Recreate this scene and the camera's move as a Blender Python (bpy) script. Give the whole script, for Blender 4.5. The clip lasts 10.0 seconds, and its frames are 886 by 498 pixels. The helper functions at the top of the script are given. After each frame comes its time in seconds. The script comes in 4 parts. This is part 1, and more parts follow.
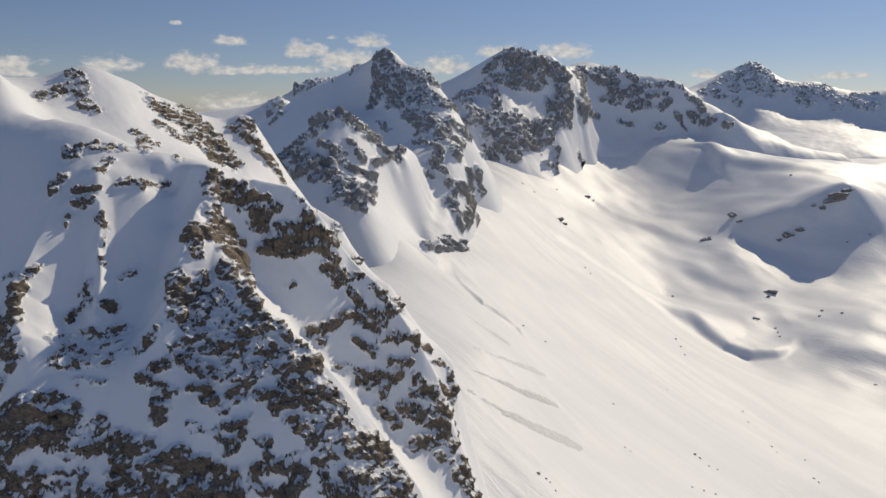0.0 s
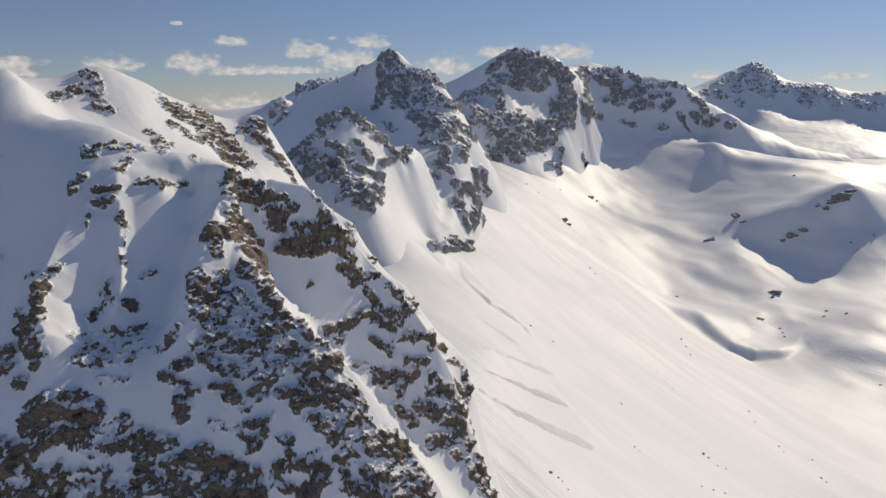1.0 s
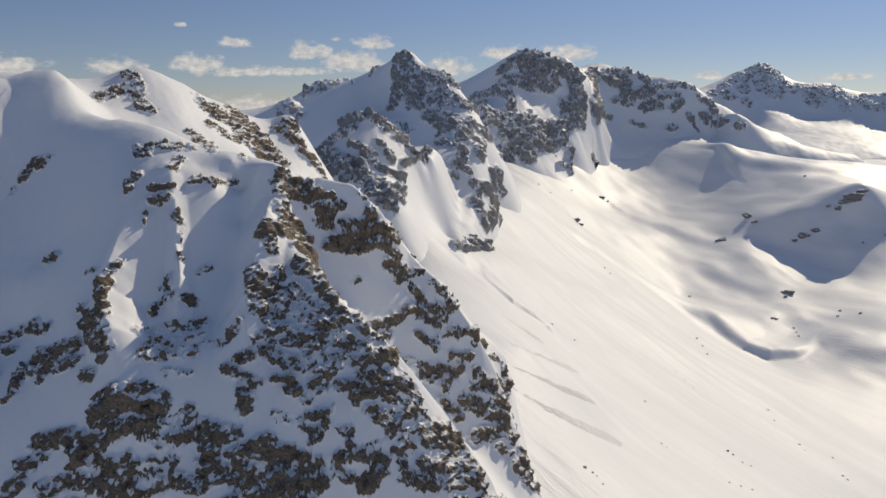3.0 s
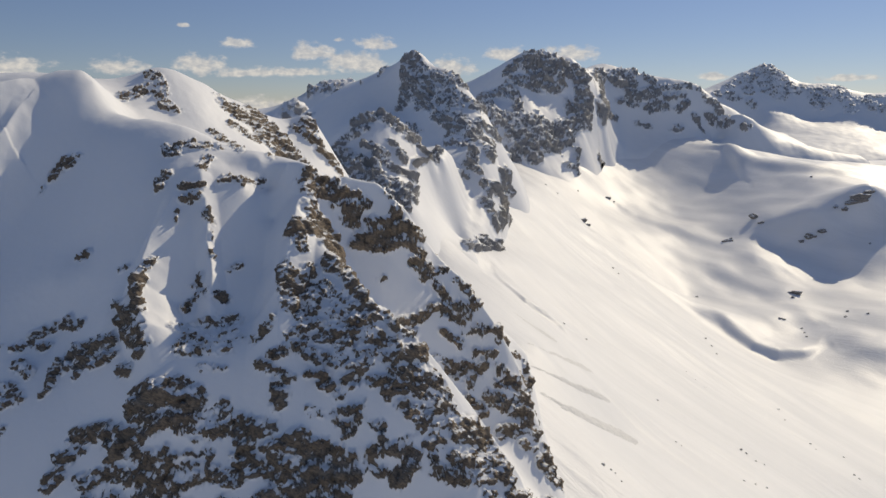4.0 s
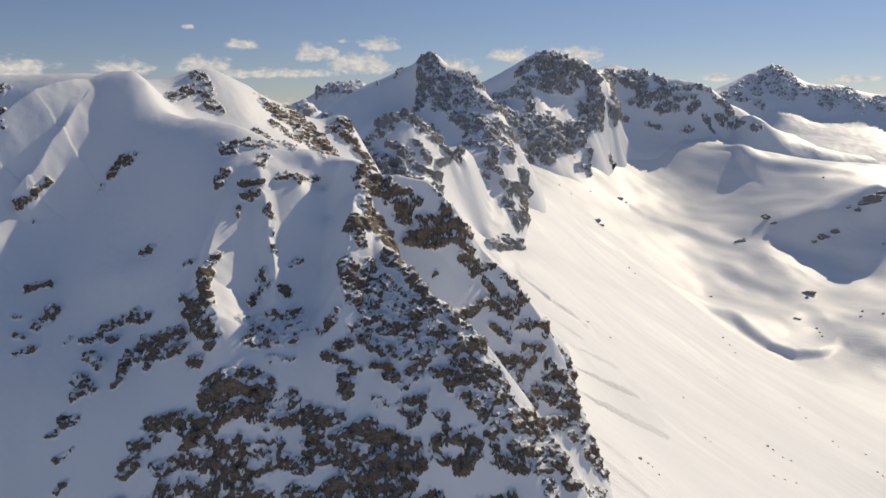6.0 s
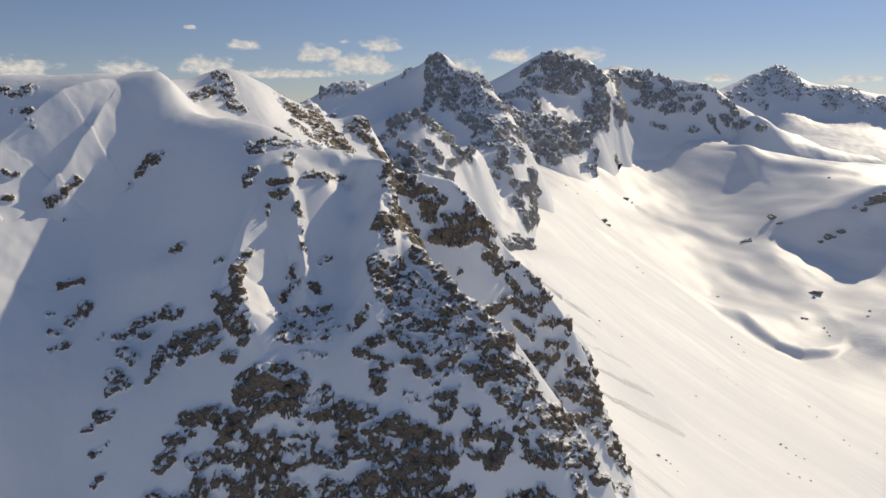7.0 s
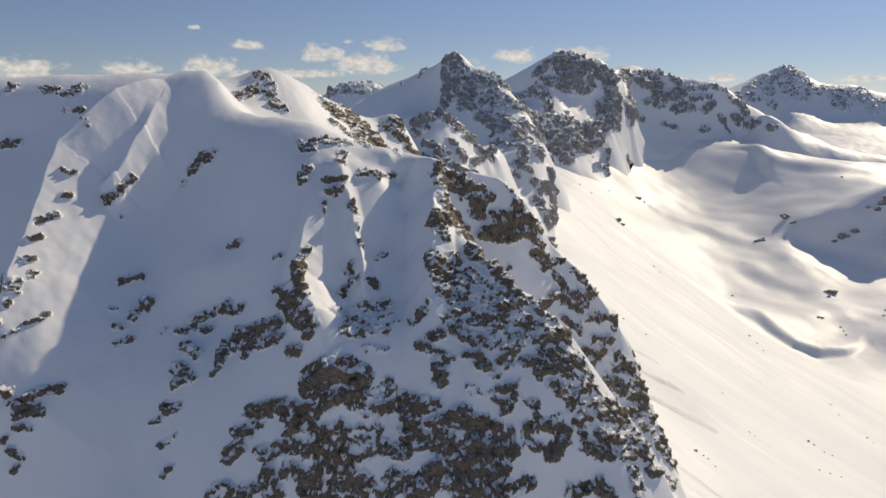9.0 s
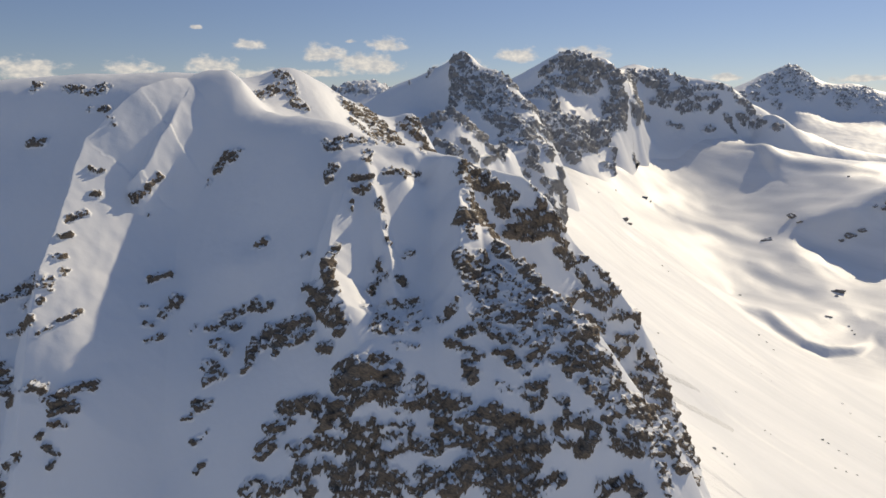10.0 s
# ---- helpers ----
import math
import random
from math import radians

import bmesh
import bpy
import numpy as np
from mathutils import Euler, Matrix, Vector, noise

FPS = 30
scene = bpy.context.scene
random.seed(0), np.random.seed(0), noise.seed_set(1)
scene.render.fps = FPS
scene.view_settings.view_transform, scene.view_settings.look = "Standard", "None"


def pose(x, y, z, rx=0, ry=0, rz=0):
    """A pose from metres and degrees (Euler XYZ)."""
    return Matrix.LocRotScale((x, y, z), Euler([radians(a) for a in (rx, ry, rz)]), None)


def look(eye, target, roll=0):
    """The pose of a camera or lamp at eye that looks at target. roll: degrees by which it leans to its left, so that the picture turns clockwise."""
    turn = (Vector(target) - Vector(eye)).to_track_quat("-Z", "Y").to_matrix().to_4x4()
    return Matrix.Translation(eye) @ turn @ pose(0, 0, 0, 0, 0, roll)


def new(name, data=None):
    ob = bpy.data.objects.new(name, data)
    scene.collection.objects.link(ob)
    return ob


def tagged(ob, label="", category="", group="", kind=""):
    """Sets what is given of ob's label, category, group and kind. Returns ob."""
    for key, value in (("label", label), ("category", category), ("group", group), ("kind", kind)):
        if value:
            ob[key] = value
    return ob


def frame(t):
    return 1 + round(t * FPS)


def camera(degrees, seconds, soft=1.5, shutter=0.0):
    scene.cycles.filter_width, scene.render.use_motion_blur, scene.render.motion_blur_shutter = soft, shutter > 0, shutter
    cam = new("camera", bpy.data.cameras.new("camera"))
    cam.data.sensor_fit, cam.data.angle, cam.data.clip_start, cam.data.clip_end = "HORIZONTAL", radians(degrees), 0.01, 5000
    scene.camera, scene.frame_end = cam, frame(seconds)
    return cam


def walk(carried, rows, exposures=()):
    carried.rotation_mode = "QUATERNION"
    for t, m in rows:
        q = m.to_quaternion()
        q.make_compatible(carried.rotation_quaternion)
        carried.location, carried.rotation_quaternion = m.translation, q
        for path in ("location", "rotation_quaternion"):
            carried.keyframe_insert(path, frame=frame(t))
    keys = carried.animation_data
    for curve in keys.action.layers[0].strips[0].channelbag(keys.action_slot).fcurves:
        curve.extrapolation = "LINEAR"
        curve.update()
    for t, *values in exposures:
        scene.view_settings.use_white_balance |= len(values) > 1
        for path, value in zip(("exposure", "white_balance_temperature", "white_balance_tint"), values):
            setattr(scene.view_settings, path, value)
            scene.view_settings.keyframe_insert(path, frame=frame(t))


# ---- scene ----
cam = camera(62.6, 10.0)
METRES, EYE, TILT, LEAN, TURN = 100.0, 320.0, -11.5, 0.0, 0.0
ROWS = [
    (0.0, 0.0, 0.0, 0.0, 0.0, 0.0, -0.0),
    (0.5, -0.03, -0.0076, -0.0021, 0.03, 0.03, -0.0),
    (1.0, -0.0648, -0.0175, -0.004, 0.05, 0.04, -0.02),
    (1.5, -0.1046, -0.03, -0.007, 0.1, 0.05, -0.03),
    (2.0, -0.1481, -0.0431, -0.0109, 0.15, 0.07, -0.04),
    (2.5, -0.194, -0.0578, -0.016, 0.23, 0.09, -0.02),
    (4.0, -0.3385, -0.1108, -0.0312, 0.49, 0.16, -0.12),
    (4.5, -0.3891, -0.1302, -0.0368, 0.56, 0.18, -0.15),
    (5.0, -0.4394, -0.1489, -0.0427, 0.63, 0.2, -0.16),
    (5.5, -0.4898, -0.1684, -0.0482, 0.71, 0.23, -0.16),
    (7.0, -0.6417, -0.2255, -0.0648, 0.91, 0.29, -0.19),
    (7.5, -0.6931, -0.2414, -0.0686, 0.98, 0.29, -0.22),
    (8.0, -0.7442, -0.2556, -0.073, 1.06, 0.29, -0.23),
    (8.5, -0.795, -0.2676, -0.0768, 1.13, 0.29, -0.23),
    (9.0, -0.8458, -0.2791, -0.0804, 1.2, 0.28, -0.22),
    (9.5, -0.8968, -0.2898, -0.0839, 1.28, 0.26, -0.22),
    (10.0, -0.948, -0.2999, -0.0875, 1.35, 0.25, -0.24),
]
walk(cam, [(t, pose(0, 0, EYE, TILT, LEAN, TURN) @ pose(METRES * x, METRES * y, METRES * z, 90 + pitch, roll, yaw)) for t, x, y, z, yaw, pitch, roll in ROWS],
     exposures=[(0, -0.08, 7250, 10), (5, 0.0, 7400, 10), (10, 0.12, 7600, 10)])

# ---- world, sun ----
SUN_AZ, SUN_EL = radians(41.0), radians(32.5)      # azimuth from +y towards +x, elevation
TO_SUN = Vector((math.sin(SUN_AZ) * math.cos(SUN_EL), math.cos(SUN_AZ) * math.cos(SUN_EL), math.sin(SUN_EL)))
world = bpy.data.worlds.new("mountain_sky")
scene.world = world
world.use_nodes = True


class Net:
    """Short hand for building a node tree."""

    def __init__(self, tree):
        self.tree = tree

    def node(self, kind, values=(), **settings):
        n = self.tree.nodes.new(kind)
        for key, value in settings.items():
            setattr(n, key, value)
        for key, value in dict(values).items():
            self.feed(n.inputs[key], value)
        return n

    def feed(self, socket, value):
        if isinstance(value, bpy.types.NodeSocket):
            self.tree.links.new(value, socket)
        else:
            socket.default_value = value

    def math(self, op, a, b=0.0, c=0.0, clamp=False):
        n = self.node("ShaderNodeMath", {0: a, 1: b, 2: c}, operation=op)
        n.use_clamp = clamp
        return n.outputs[0]

    def noise(self, vector, scale, detail=4.0, rough=0.5, distort=0.0):
        return self.node("ShaderNodeTexNoise", {"Vector": vector, "Scale": scale, "Detail": detail, "Roughness": rough,
                                                "Distortion": distort}).outputs["Fac"]

    def ramp(self, fac, lo, hi, a=0.0, b=1.0):
        return self.node("ShaderNodeMapRange", {"Value": fac, "From Min": lo, "From Max": hi, "To Min": a, "To Max": b},
                         interpolation_type="SMOOTHSTEP").outputs["Result"]

    def mix(self, fac, a, b):
        n = self.node("ShaderNodeMix", data_type="RGBA")
        self.feed(n.inputs["Factor"], fac)
        self.feed(n.inputs["A"], a)
        self.feed(n.inputs["B"], b)
        return n.outputs["Result"]

    def scaled(self, vector, x, y, z):
        return self.node("ShaderNodeMapping", {"Vector": vector, "Scale": (x, y, z)}).outputs["Vector"]


def build_world():
    net = Net(world.node_tree)
    world.node_tree.nodes.clear()
    sky = net.node("ShaderNodeTexSky", sky_type="NISHITA", sun_disc=False, sun_elevation=SUN_EL, sun_rotation=SUN_AZ,
                   altitude=2800.0, air_density=1.0, dust_density=0.4, ozone_density=1.5)
    way = net.node("ShaderNodeTexCoord").outputs["Generated"]
    # small fair-weather clouds standing low over the horizon: (azimuth, elevation, half width, half height) in degrees
    clouds = [(-15.8, 4.2, 1.5, 0.35), (-18.6, 2.6, 2.0, 0.7), (-14.7, 2.1, 3.6, 0.32), (-10.2, 3.6, 1.8, 0.6), (-7.0, 2.8, 2.9, 0.75), (-5.5, 4.3, 1.7, 0.45),
              (0.1, 2.5, 1.9, 0.7), (4.3, 3.5, 1.8, 0.5), (9.3, 3.5, 2.2, 0.6), (-30.2, 2.1, 2.4, 0.7), (-19.4, 5.4, 0.5, 0.13), (19.4, 1.8, 1.3, 0.25), (28.0, 1.6, 2.0, 0.25),
              (-8.4, 4.6, 0.5, 0.15), (-15.2, -0.3, 3.5, 0.6), (-24.0, 2.4, 2.0, 0.5), (-11.5, 2.2, 3.2, 0.3), (-34.5, 2.6, 2.4, 0.6)]
    xyz = net.node("ShaderNodeSeparateXYZ", {0: way})
    deg = 180.0 / math.pi
    az = net.math("MULTIPLY", net.math("ARCTAN2", xyz.outputs["X"], xyz.outputs["Y"]), deg)
    el = net.math("MULTIPLY", net.math("ARCSINE", xyz.outputs["Z"]), deg)
    plane = net.node("ShaderNodeCombineXYZ", {"X": az, "Y": net.math("MULTIPLY", el, 1.7)}).outputs[0]
    lumps = net.noise(plane, 0.75, 7.0, 0.6)
    cover = None
    for a, e, w, h in clouds:
        dx = net.math("MULTIPLY", net.math("SUBTRACT", az, a), 0.9 / w)
        dy = net.math("MULTIPLY", net.math("SUBTRACT", el, e), 0.6 / h)
        # flat base: the lower half falls off faster
        dy = net.math("MULTIPLY", dy, net.math("ADD", 1.0, net.math("MULTIPLY", net.math("LESS_THAN", dy, 0.0), 0.7)))
        r = net.math("SQRT", net.math("ADD", net.math("MULTIPLY", dx, dx), net.math("MULTIPLY", dy, dy)))
        one = net.math("SUBTRACT", 1.0, r)
        cover = one if cover is None else net.math("MAXIMUM", cover, one)
    dense = net.ramp(net.math("ADD", cover, net.math("MULTIPLY", net.math("SUBTRACT", lumps, 0.5), 2.1)), 0.05, 0.62)
    bank = net.ramp(net.noise(plane, 1.6, 5.0, 0.55), 0.3, 0.75)
    tone = net.mix(bank, (0.46, 0.49, 0.55, 1), (0.78, 0.765, 0.745, 1))
    # thicker air low down
    air = net.ramp(el, 0.0, 35.0, 0.62, 1.3)
    haze = net.mix(net.ramp(el, 0.0, 30.0), (0.89, 0.95, 1.22, 1), (1.02, 0.985, 1.04, 1))
    tinted = net.node("ShaderNodeMix", data_type="RGBA", blend_type="MULTIPLY")
    net.feed(tinted.inputs["Factor"], 1.0)
    net.feed(tinted.inputs["A"], sky.outputs[0])
    net.feed(tinted.inputs["B"], haze)
    sky_bg = net.node("ShaderNodeBackground", {"Color": tinted.outputs["Result"], "Strength": net.math("MULTIPLY", air, SKY)})
    cloud_bg = net.node("ShaderNodeBackground", {"Color": tone, "Strength": 1.0})
    both = net.node("ShaderNodeMixShader", {0: net.math("MULTIPLY", dense, 0.82), 1: sky_bg.outputs[0], 2: cloud_bg.outputs[0]})
    out = net.node("ShaderNodeOutputWorld")
    net.tree.links.new(both.outputs[0], out.inputs["Surface"])


SKY = 0.083
build_world()
sun_data = bpy.data.lights.new("sun", "SUN")
sun_data.energy, sun_data.angle, sun_data.color = 2.75, radians(0.53), (1.0, 0.925, 0.77)
sun = new("sun", sun_data)
sun.matrix_world = look((0, 0, 900), Vector((0, 0, 900)) - TO_SUN)


# ---- materials ----
def material(name):
    m = bpy.data.materials.new(name)
    m.use_nodes = True
    m.node_tree.nodes.clear()
    return m, Net(m.node_tree)


def finish(net, colour, rough, bump_height, strength, distance):
    bump = net.node("ShaderNodeBump", {"Height": bump_height, "Strength": strength, "Distance": distance})
    shader = net.node("ShaderNodeBsdfPrincipled", {"Base Color": colour, "Roughness": rough, "Normal": bump.outputs[0]})
    shader.inputs["Specular IOR Level"].default_value = 0.25
    out = net.node("ShaderNodeOutputMaterial")
    net.tree.links.new(shader.outputs[0], out.inputs["Surface"])


def mountain_material(name, unit, warm, tone, soft=0.09, dip=0.0):
    """Rock with snow lying on it. unit: size in metres of the finest grain; warm: how brown the rock is; tone: how
    pale, which on distant rock paints in the haze.
    """
    m, net = material(name)
    place = net.node("ShaderNodeNewGeometry").outputs["Position"]
    bare = net.node("ShaderNodeAttribute", attribute_name="bare").outputs["Fac"]
    up = net.node("ShaderNodeSeparateXYZ", {0: net.node("ShaderNodeNewGeometry").outputs["Normal"]}).outputs["Z"]
    # grain runs along the dip of the beds
    tilted = net.node("ShaderNodeMapping", {"Vector": place, "Rotation": (0.0, radians(dip), 0.0)}).outputs["Vector"]
    beds = net.scaled(tilted, 0.55, 1.0, 1.7)
    coarse = net.noise(beds, 0.09 / unit, 5.0, 0.6)
    fine = net.noise(beds, 0.75 / unit, 7.0, 0.7, 0.5)
    speck = net.noise(beds, 0.22 / unit, 3.0, 0.6)
    # snow stays on ledges: flatter ground needs more bareness to show rock
    edge = net.math("ADD", bare, net.math("MULTIPLY", net.math("SUBTRACT", fine, 0.5), 1.1))
    edge = net.math("ADD", edge, net.math("MULTIPLY", net.math("SUBTRACT", speck, 0.5), 0.5))
    dust = net.noise(beds, 1.5 / unit, 4.0, 0.6)
    edge = net.math("ADD", edge, net.math("MULTIPLY", net.math("SUBTRACT", dust, 0.5), 0.9))
    edge = net.math("SUBTRACT", edge, net.math("MULTIPLY", net.math("SUBTRACT", up, 0.6), 1.2))
    rock = net.ramp(edge, 0.47 - soft, 0.47 + soft)
    dark = net.mix(net.ramp(fine, 0.3, 0.7), (0.055, 0.05, 0.045, 1), (0.32, 0.295, 0.265, 1))
    brown = net.mix(net.ramp(fine, 0.3, 0.72), (0.07, 0.05, 0.033, 1), (0.38, 0.285, 0.19, 1))
    stone = net.mix(net.math("MULTIPLY", net.ramp(coarse, 0.26, 0.5), warm), dark, brown)
    # mix to pale grey; a high tone puts aerial haze into the rock colour
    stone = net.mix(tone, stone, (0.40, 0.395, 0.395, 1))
    lichen = net.ramp(speck, 0.62, 0.75, 0.0, 0.4)
    stone = net.mix(lichen, stone, (0.24, 0.235, 0.22, 1))
    snow = net.mix(net.noise(place, 0.02 / unit, 4.0), (0.86, 0.865, 0.875, 1), (0.92, 0.92, 0.92, 1))
    relief = net.math("ADD", net.math("MULTIPLY", net.math("MULTIPLY", fine, rock), 1.0),
                      net.math("MULTIPLY", net.noise(place, 0.2 / unit, 5.0), 0.12))
    finish(net, net.mix(rock, snow, stone), net.math("ADD", 0.55, net.math("MULTIPLY", rock, 0.3)), relief, 0.9, 1.6 * unit)
    return m


def snow_material():
    m, net = material("snow_field")
    place = net.node("ShaderNodeNewGeometry").outputs["Position"]
    bare = net.node("ShaderNodeAttribute", attribute_name="bare").outputs["Fac"]
    # wind and slides have combed the snow down the slope
    combed = net.node("ShaderNodeMapping", {"Vector": place, "Rotation": (0.0, 0.0, radians(49.5))}).outputs["Vector"]
    drift = net.noise(net.scaled(combed, 0.004, 0.03, 0.01), 1.0, 6.0, 0.55, 0.6)
    ripple = net.noise(net.scaled(combed, 0.03, 0.2, 0.1), 1.0, 6.0, 0.6, 0.8)
    fine = net.noise(place, 0.35, 6.0, 0.6)
    snow = net.mix(net.ramp(drift, 0.35, 0.7), (0.85, 0.85, 0.85, 1), (0.92, 0.915, 0.91, 1))
    rock = net.ramp(net.math("ADD", bare, net.math("MULTIPLY", net.math("SUBTRACT", fine, 0.5), 1.2)), 0.45, 0.6)
    stone = net.mix(fine, (0.04, 0.036, 0.03, 1), (0.17, 0.15, 0.125, 1))
    relief = net.math("ADD", net.math("MULTIPLY", ripple, 0.7), net.math("MULTIPLY", fine, 0.3))
    finish(net, net.mix(rock, snow, stone), 0.5, relief, 0.45, 1.5)
    return m


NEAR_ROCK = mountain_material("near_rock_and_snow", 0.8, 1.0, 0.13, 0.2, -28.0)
# mid and far rock: high tone, haze of the air painted into the stone
MID_HAZED_ROCK = mountain_material("mid_hazed_rock_and_snow", 1.7, 0.4, 0.82, 0.32, 40.0)
FAR_HAZED_ROCK = mountain_material("far_hazed_rock_and_snow", 3.6, 0.25, 0.9, 0.35, 40.0)
SNOW = snow_material()


# ---- relief: noise, survey lines, crests ----
def lattice(ix, iy, seed):
    h = (ix.astype(np.int64) * 374761393 + iy.astype(np.int64) * 668265263 + seed * 974634777) & 0xFFFFFFFF
    h = ((h ^ (h >> 13)) * 1274126177) & 0xFFFFFFFF
    h = h ^ (h >> 16)
    a = h.astype(np.float64) * (2 * np.pi / 4294967296.0)
    return np.cos(a), np.sin(a)


def perlin(x, y, seed=0):
    ix, iy = np.floor(x), np.floor(y)
    fx, fy = x - ix, y - iy
    u, v = fx * fx * fx * (fx * (fx * 6 - 15) + 10), fy * fy * fy * (fy * (fy * 6 - 15) + 10)
    total = 0.0
    for dx in (0, 1):
        for dy in (0, 1):
            gx, gy = lattice(ix + dx, iy + dy, seed)
            total = total + (gx * (fx - dx) + gy * (fy - dy)) * (u if dx else 1 - u) * (v if dy else 1 - v)
    return total * 1.45


def fbm(x, y, size, octaves=4, seed=0, rough=0.5, ridged=False):
    total, amp, norm = 0.0, 1.0, 0.0
    x, y = x / size, y / size
    for k in range(octaves):
        n = perlin(x, y, seed + 17 * k)
        total = total + amp * ((1 - 2 * np.abs(n)) if ridged else n)
        norm += amp
        amp *= rough
        x, y = x * 2.03 + 11.3, y * 2.03 - 7.1
    return total / norm


def smooth(v, lo, hi):
    t = np.clip((v - lo) / (hi - lo), 0, 1)
    return t * t * (3 - 2 * t)


class Relief:
    """A surface drawn taut over survey lines (crests, ribs, gullies, foot lines)."""

    def __init__(self, lines, step, power=1.4, ease=0.0):
        pts = []
        for line in lines:
            line = np.array(line, float)
            for a, b in zip(line[:-1], line[1:]):
                n = max(1, int(np.hypot(*(b - a)[:2]) / step))
                pts += [a + (b - a) * k / n for k in range(n)]
            pts.append(line[-1])
        kept = []
        for q in pts:
            if all(math.hypot(q[0] - k[0], q[1] - k[1]) > 0.12 * step for k in kept):
                kept.append(q)
        self.pts = np.array(kept)
        p = self.pts
        self.power = power
        n = len(p)
        r = np.hypot(p[:, None, 0] - p[None, :, 0], p[:, None, 1] - p[None, :, 1])
        a = np.zeros((n + 3, n + 3))
        a[:n, :n] = -r ** power + np.eye(n) * ease
        a[:n, n:] = np.c_[np.ones(n), p[:, :2] / 100]
        a[n:, :n] = a[:n, n:].T
        self.w = np.linalg.lstsq(a, np.r_[p[:, 2], 0, 0, 0], rcond=None)[0]

    def __call__(self, x, y):
        out = self.w[-3] + self.w[-2] * x / 100 + self.w[-1] * y / 100
        for (px, py, _), w in zip(self.pts, self.w):
            out = out - w * ((x - px) ** 2 + (y - py) ** 2) ** (self.power / 2)
        return out


def along(x, y, line):
    """Nearest point of a line: distance, signed side (left +), height there."""
    best = np.full(x.shape, 1e9)
    side = np.zeros(x.shape)
    high = np.zeros(x.shape)
    for a, b in zip(line[:-1], line[1:]):
        dx, dy = b[0] - a[0], b[1] - a[1]
        t = np.clip(((x - a[0]) * dx + (y - a[1]) * dy) / (dx * dx + dy * dy), 0, 1)
        qx, qy = a[0] + t * dx, a[1] + t * dy
        d = np.hypot(x - qx, y - qy)
        near = d < best
        best = np.where(near, d, best)
        side = np.where(near, np.sign(dx * (y - a[1]) - dy * (x - a[0])), side)
        high = np.where(near, a[2] + t * (b[2] - a[2]), high)
    return best, side, high


def sheet(name, xs, ys, zs, bare, mat, label, category, kind=""):
    """One mesh on a grid of places, with the bareness of its rock stored in it."""
    rows, cols = zs.shape
    mesh = bpy.data.meshes.new(name)
    mesh.vertices.add(rows * cols)
    mesh.vertices.foreach_set("co", np.stack([xs, ys, zs], -1).astype(np.float32).ravel())
    i = (np.arange(rows - 1)[:, None] * cols + np.arange(cols - 1)[None, :]).ravel()
    quads = np.stack([i, i + 1, i + cols + 1, i + cols], -1).astype(np.int32)
    mesh.loops.add(quads.size)
    mesh.loops.foreach_set("vertex_index", quads.ravel())
    mesh.polygons.add(len(quads))
    mesh.polygons.foreach_set("loop_start", np.arange(0, quads.size, 4, dtype=np.int32))
    mesh.polygons.foreach_set("loop_total", np.full(len(quads), 4, np.int32))
    mesh.polygons.foreach_set("use_smooth", np.ones(len(quads), bool))
    mesh.update(calc_edges=True)
    layer = mesh.attributes.new("bare", "FLOAT", "POINT")
    layer.data.foreach_set("value", bare.astype(np.float32).ravel())
    mesh.materials.append(mat)
    return tagged(new(name, mesh), label, category, kind=kind)


def pieces(rock):
    """Numbers the connected patches of a grid of quads that are marked as rock."""
    rows, cols = rock.shape
    number = np.zeros(rock.shape, np.int32)
    sizes = [0]
    marked = rock.tolist()
    for r0 in range(rows):
        line = marked[r0]
        for c0 in range(cols):
            if not line[c0]:
                continue
            todo, found = [(r0, c0)], []
            line[c0] = False
            while todo:
                r, c = todo.pop()
                found.append((r, c))
                for rr, cc in ((r + 1, c), (r - 1, c), (r, c + 1), (r, c - 1)):
                    if 0 <= rr < rows and 0 <= cc < cols and marked[rr][cc]:
                        marked[rr][cc] = False
                        todo.append((rr, cc))
            rc = np.array(found)
            number[rc[:, 0], rc[:, 1]] = len(sizes)
            sizes.append(len(found))
    return number, sizes


def patch(name, co, bare, quads, mat, parent):
    """One mesh of some quads of a grid, as a part of a mountain."""
    used, index = np.unique(quads, return_inverse=True)
    index = index.reshape(-1).astype(np.int32)
    mesh = bpy.data.meshes.new(name)
    mesh.vertices.add(len(used))
    mesh.vertices.foreach_set("co", co[used].astype(np.float32).ravel())
    mesh.loops.add(len(index))
    mesh.loops.foreach_set("vertex_index", index)
    mesh.polygons.add(len(quads))
    mesh.polygons.foreach_set("loop_start", np.arange(0, len(index), 4, dtype=np.int32))
    mesh.polygons.foreach_set("loop_total", np.full(len(quads), 4, np.int32))
    mesh.polygons.foreach_set("use_smooth", np.ones(len(quads), bool))
    mesh.update(calc_edges=True)
    mesh.attributes.new("bare", "FLOAT", "POINT").data.foreach_set("value", bare[used].astype(np.float32))
    mesh.materials.append(mat)
    ob = new(name, mesh)
    ob.parent = parent
    return ob


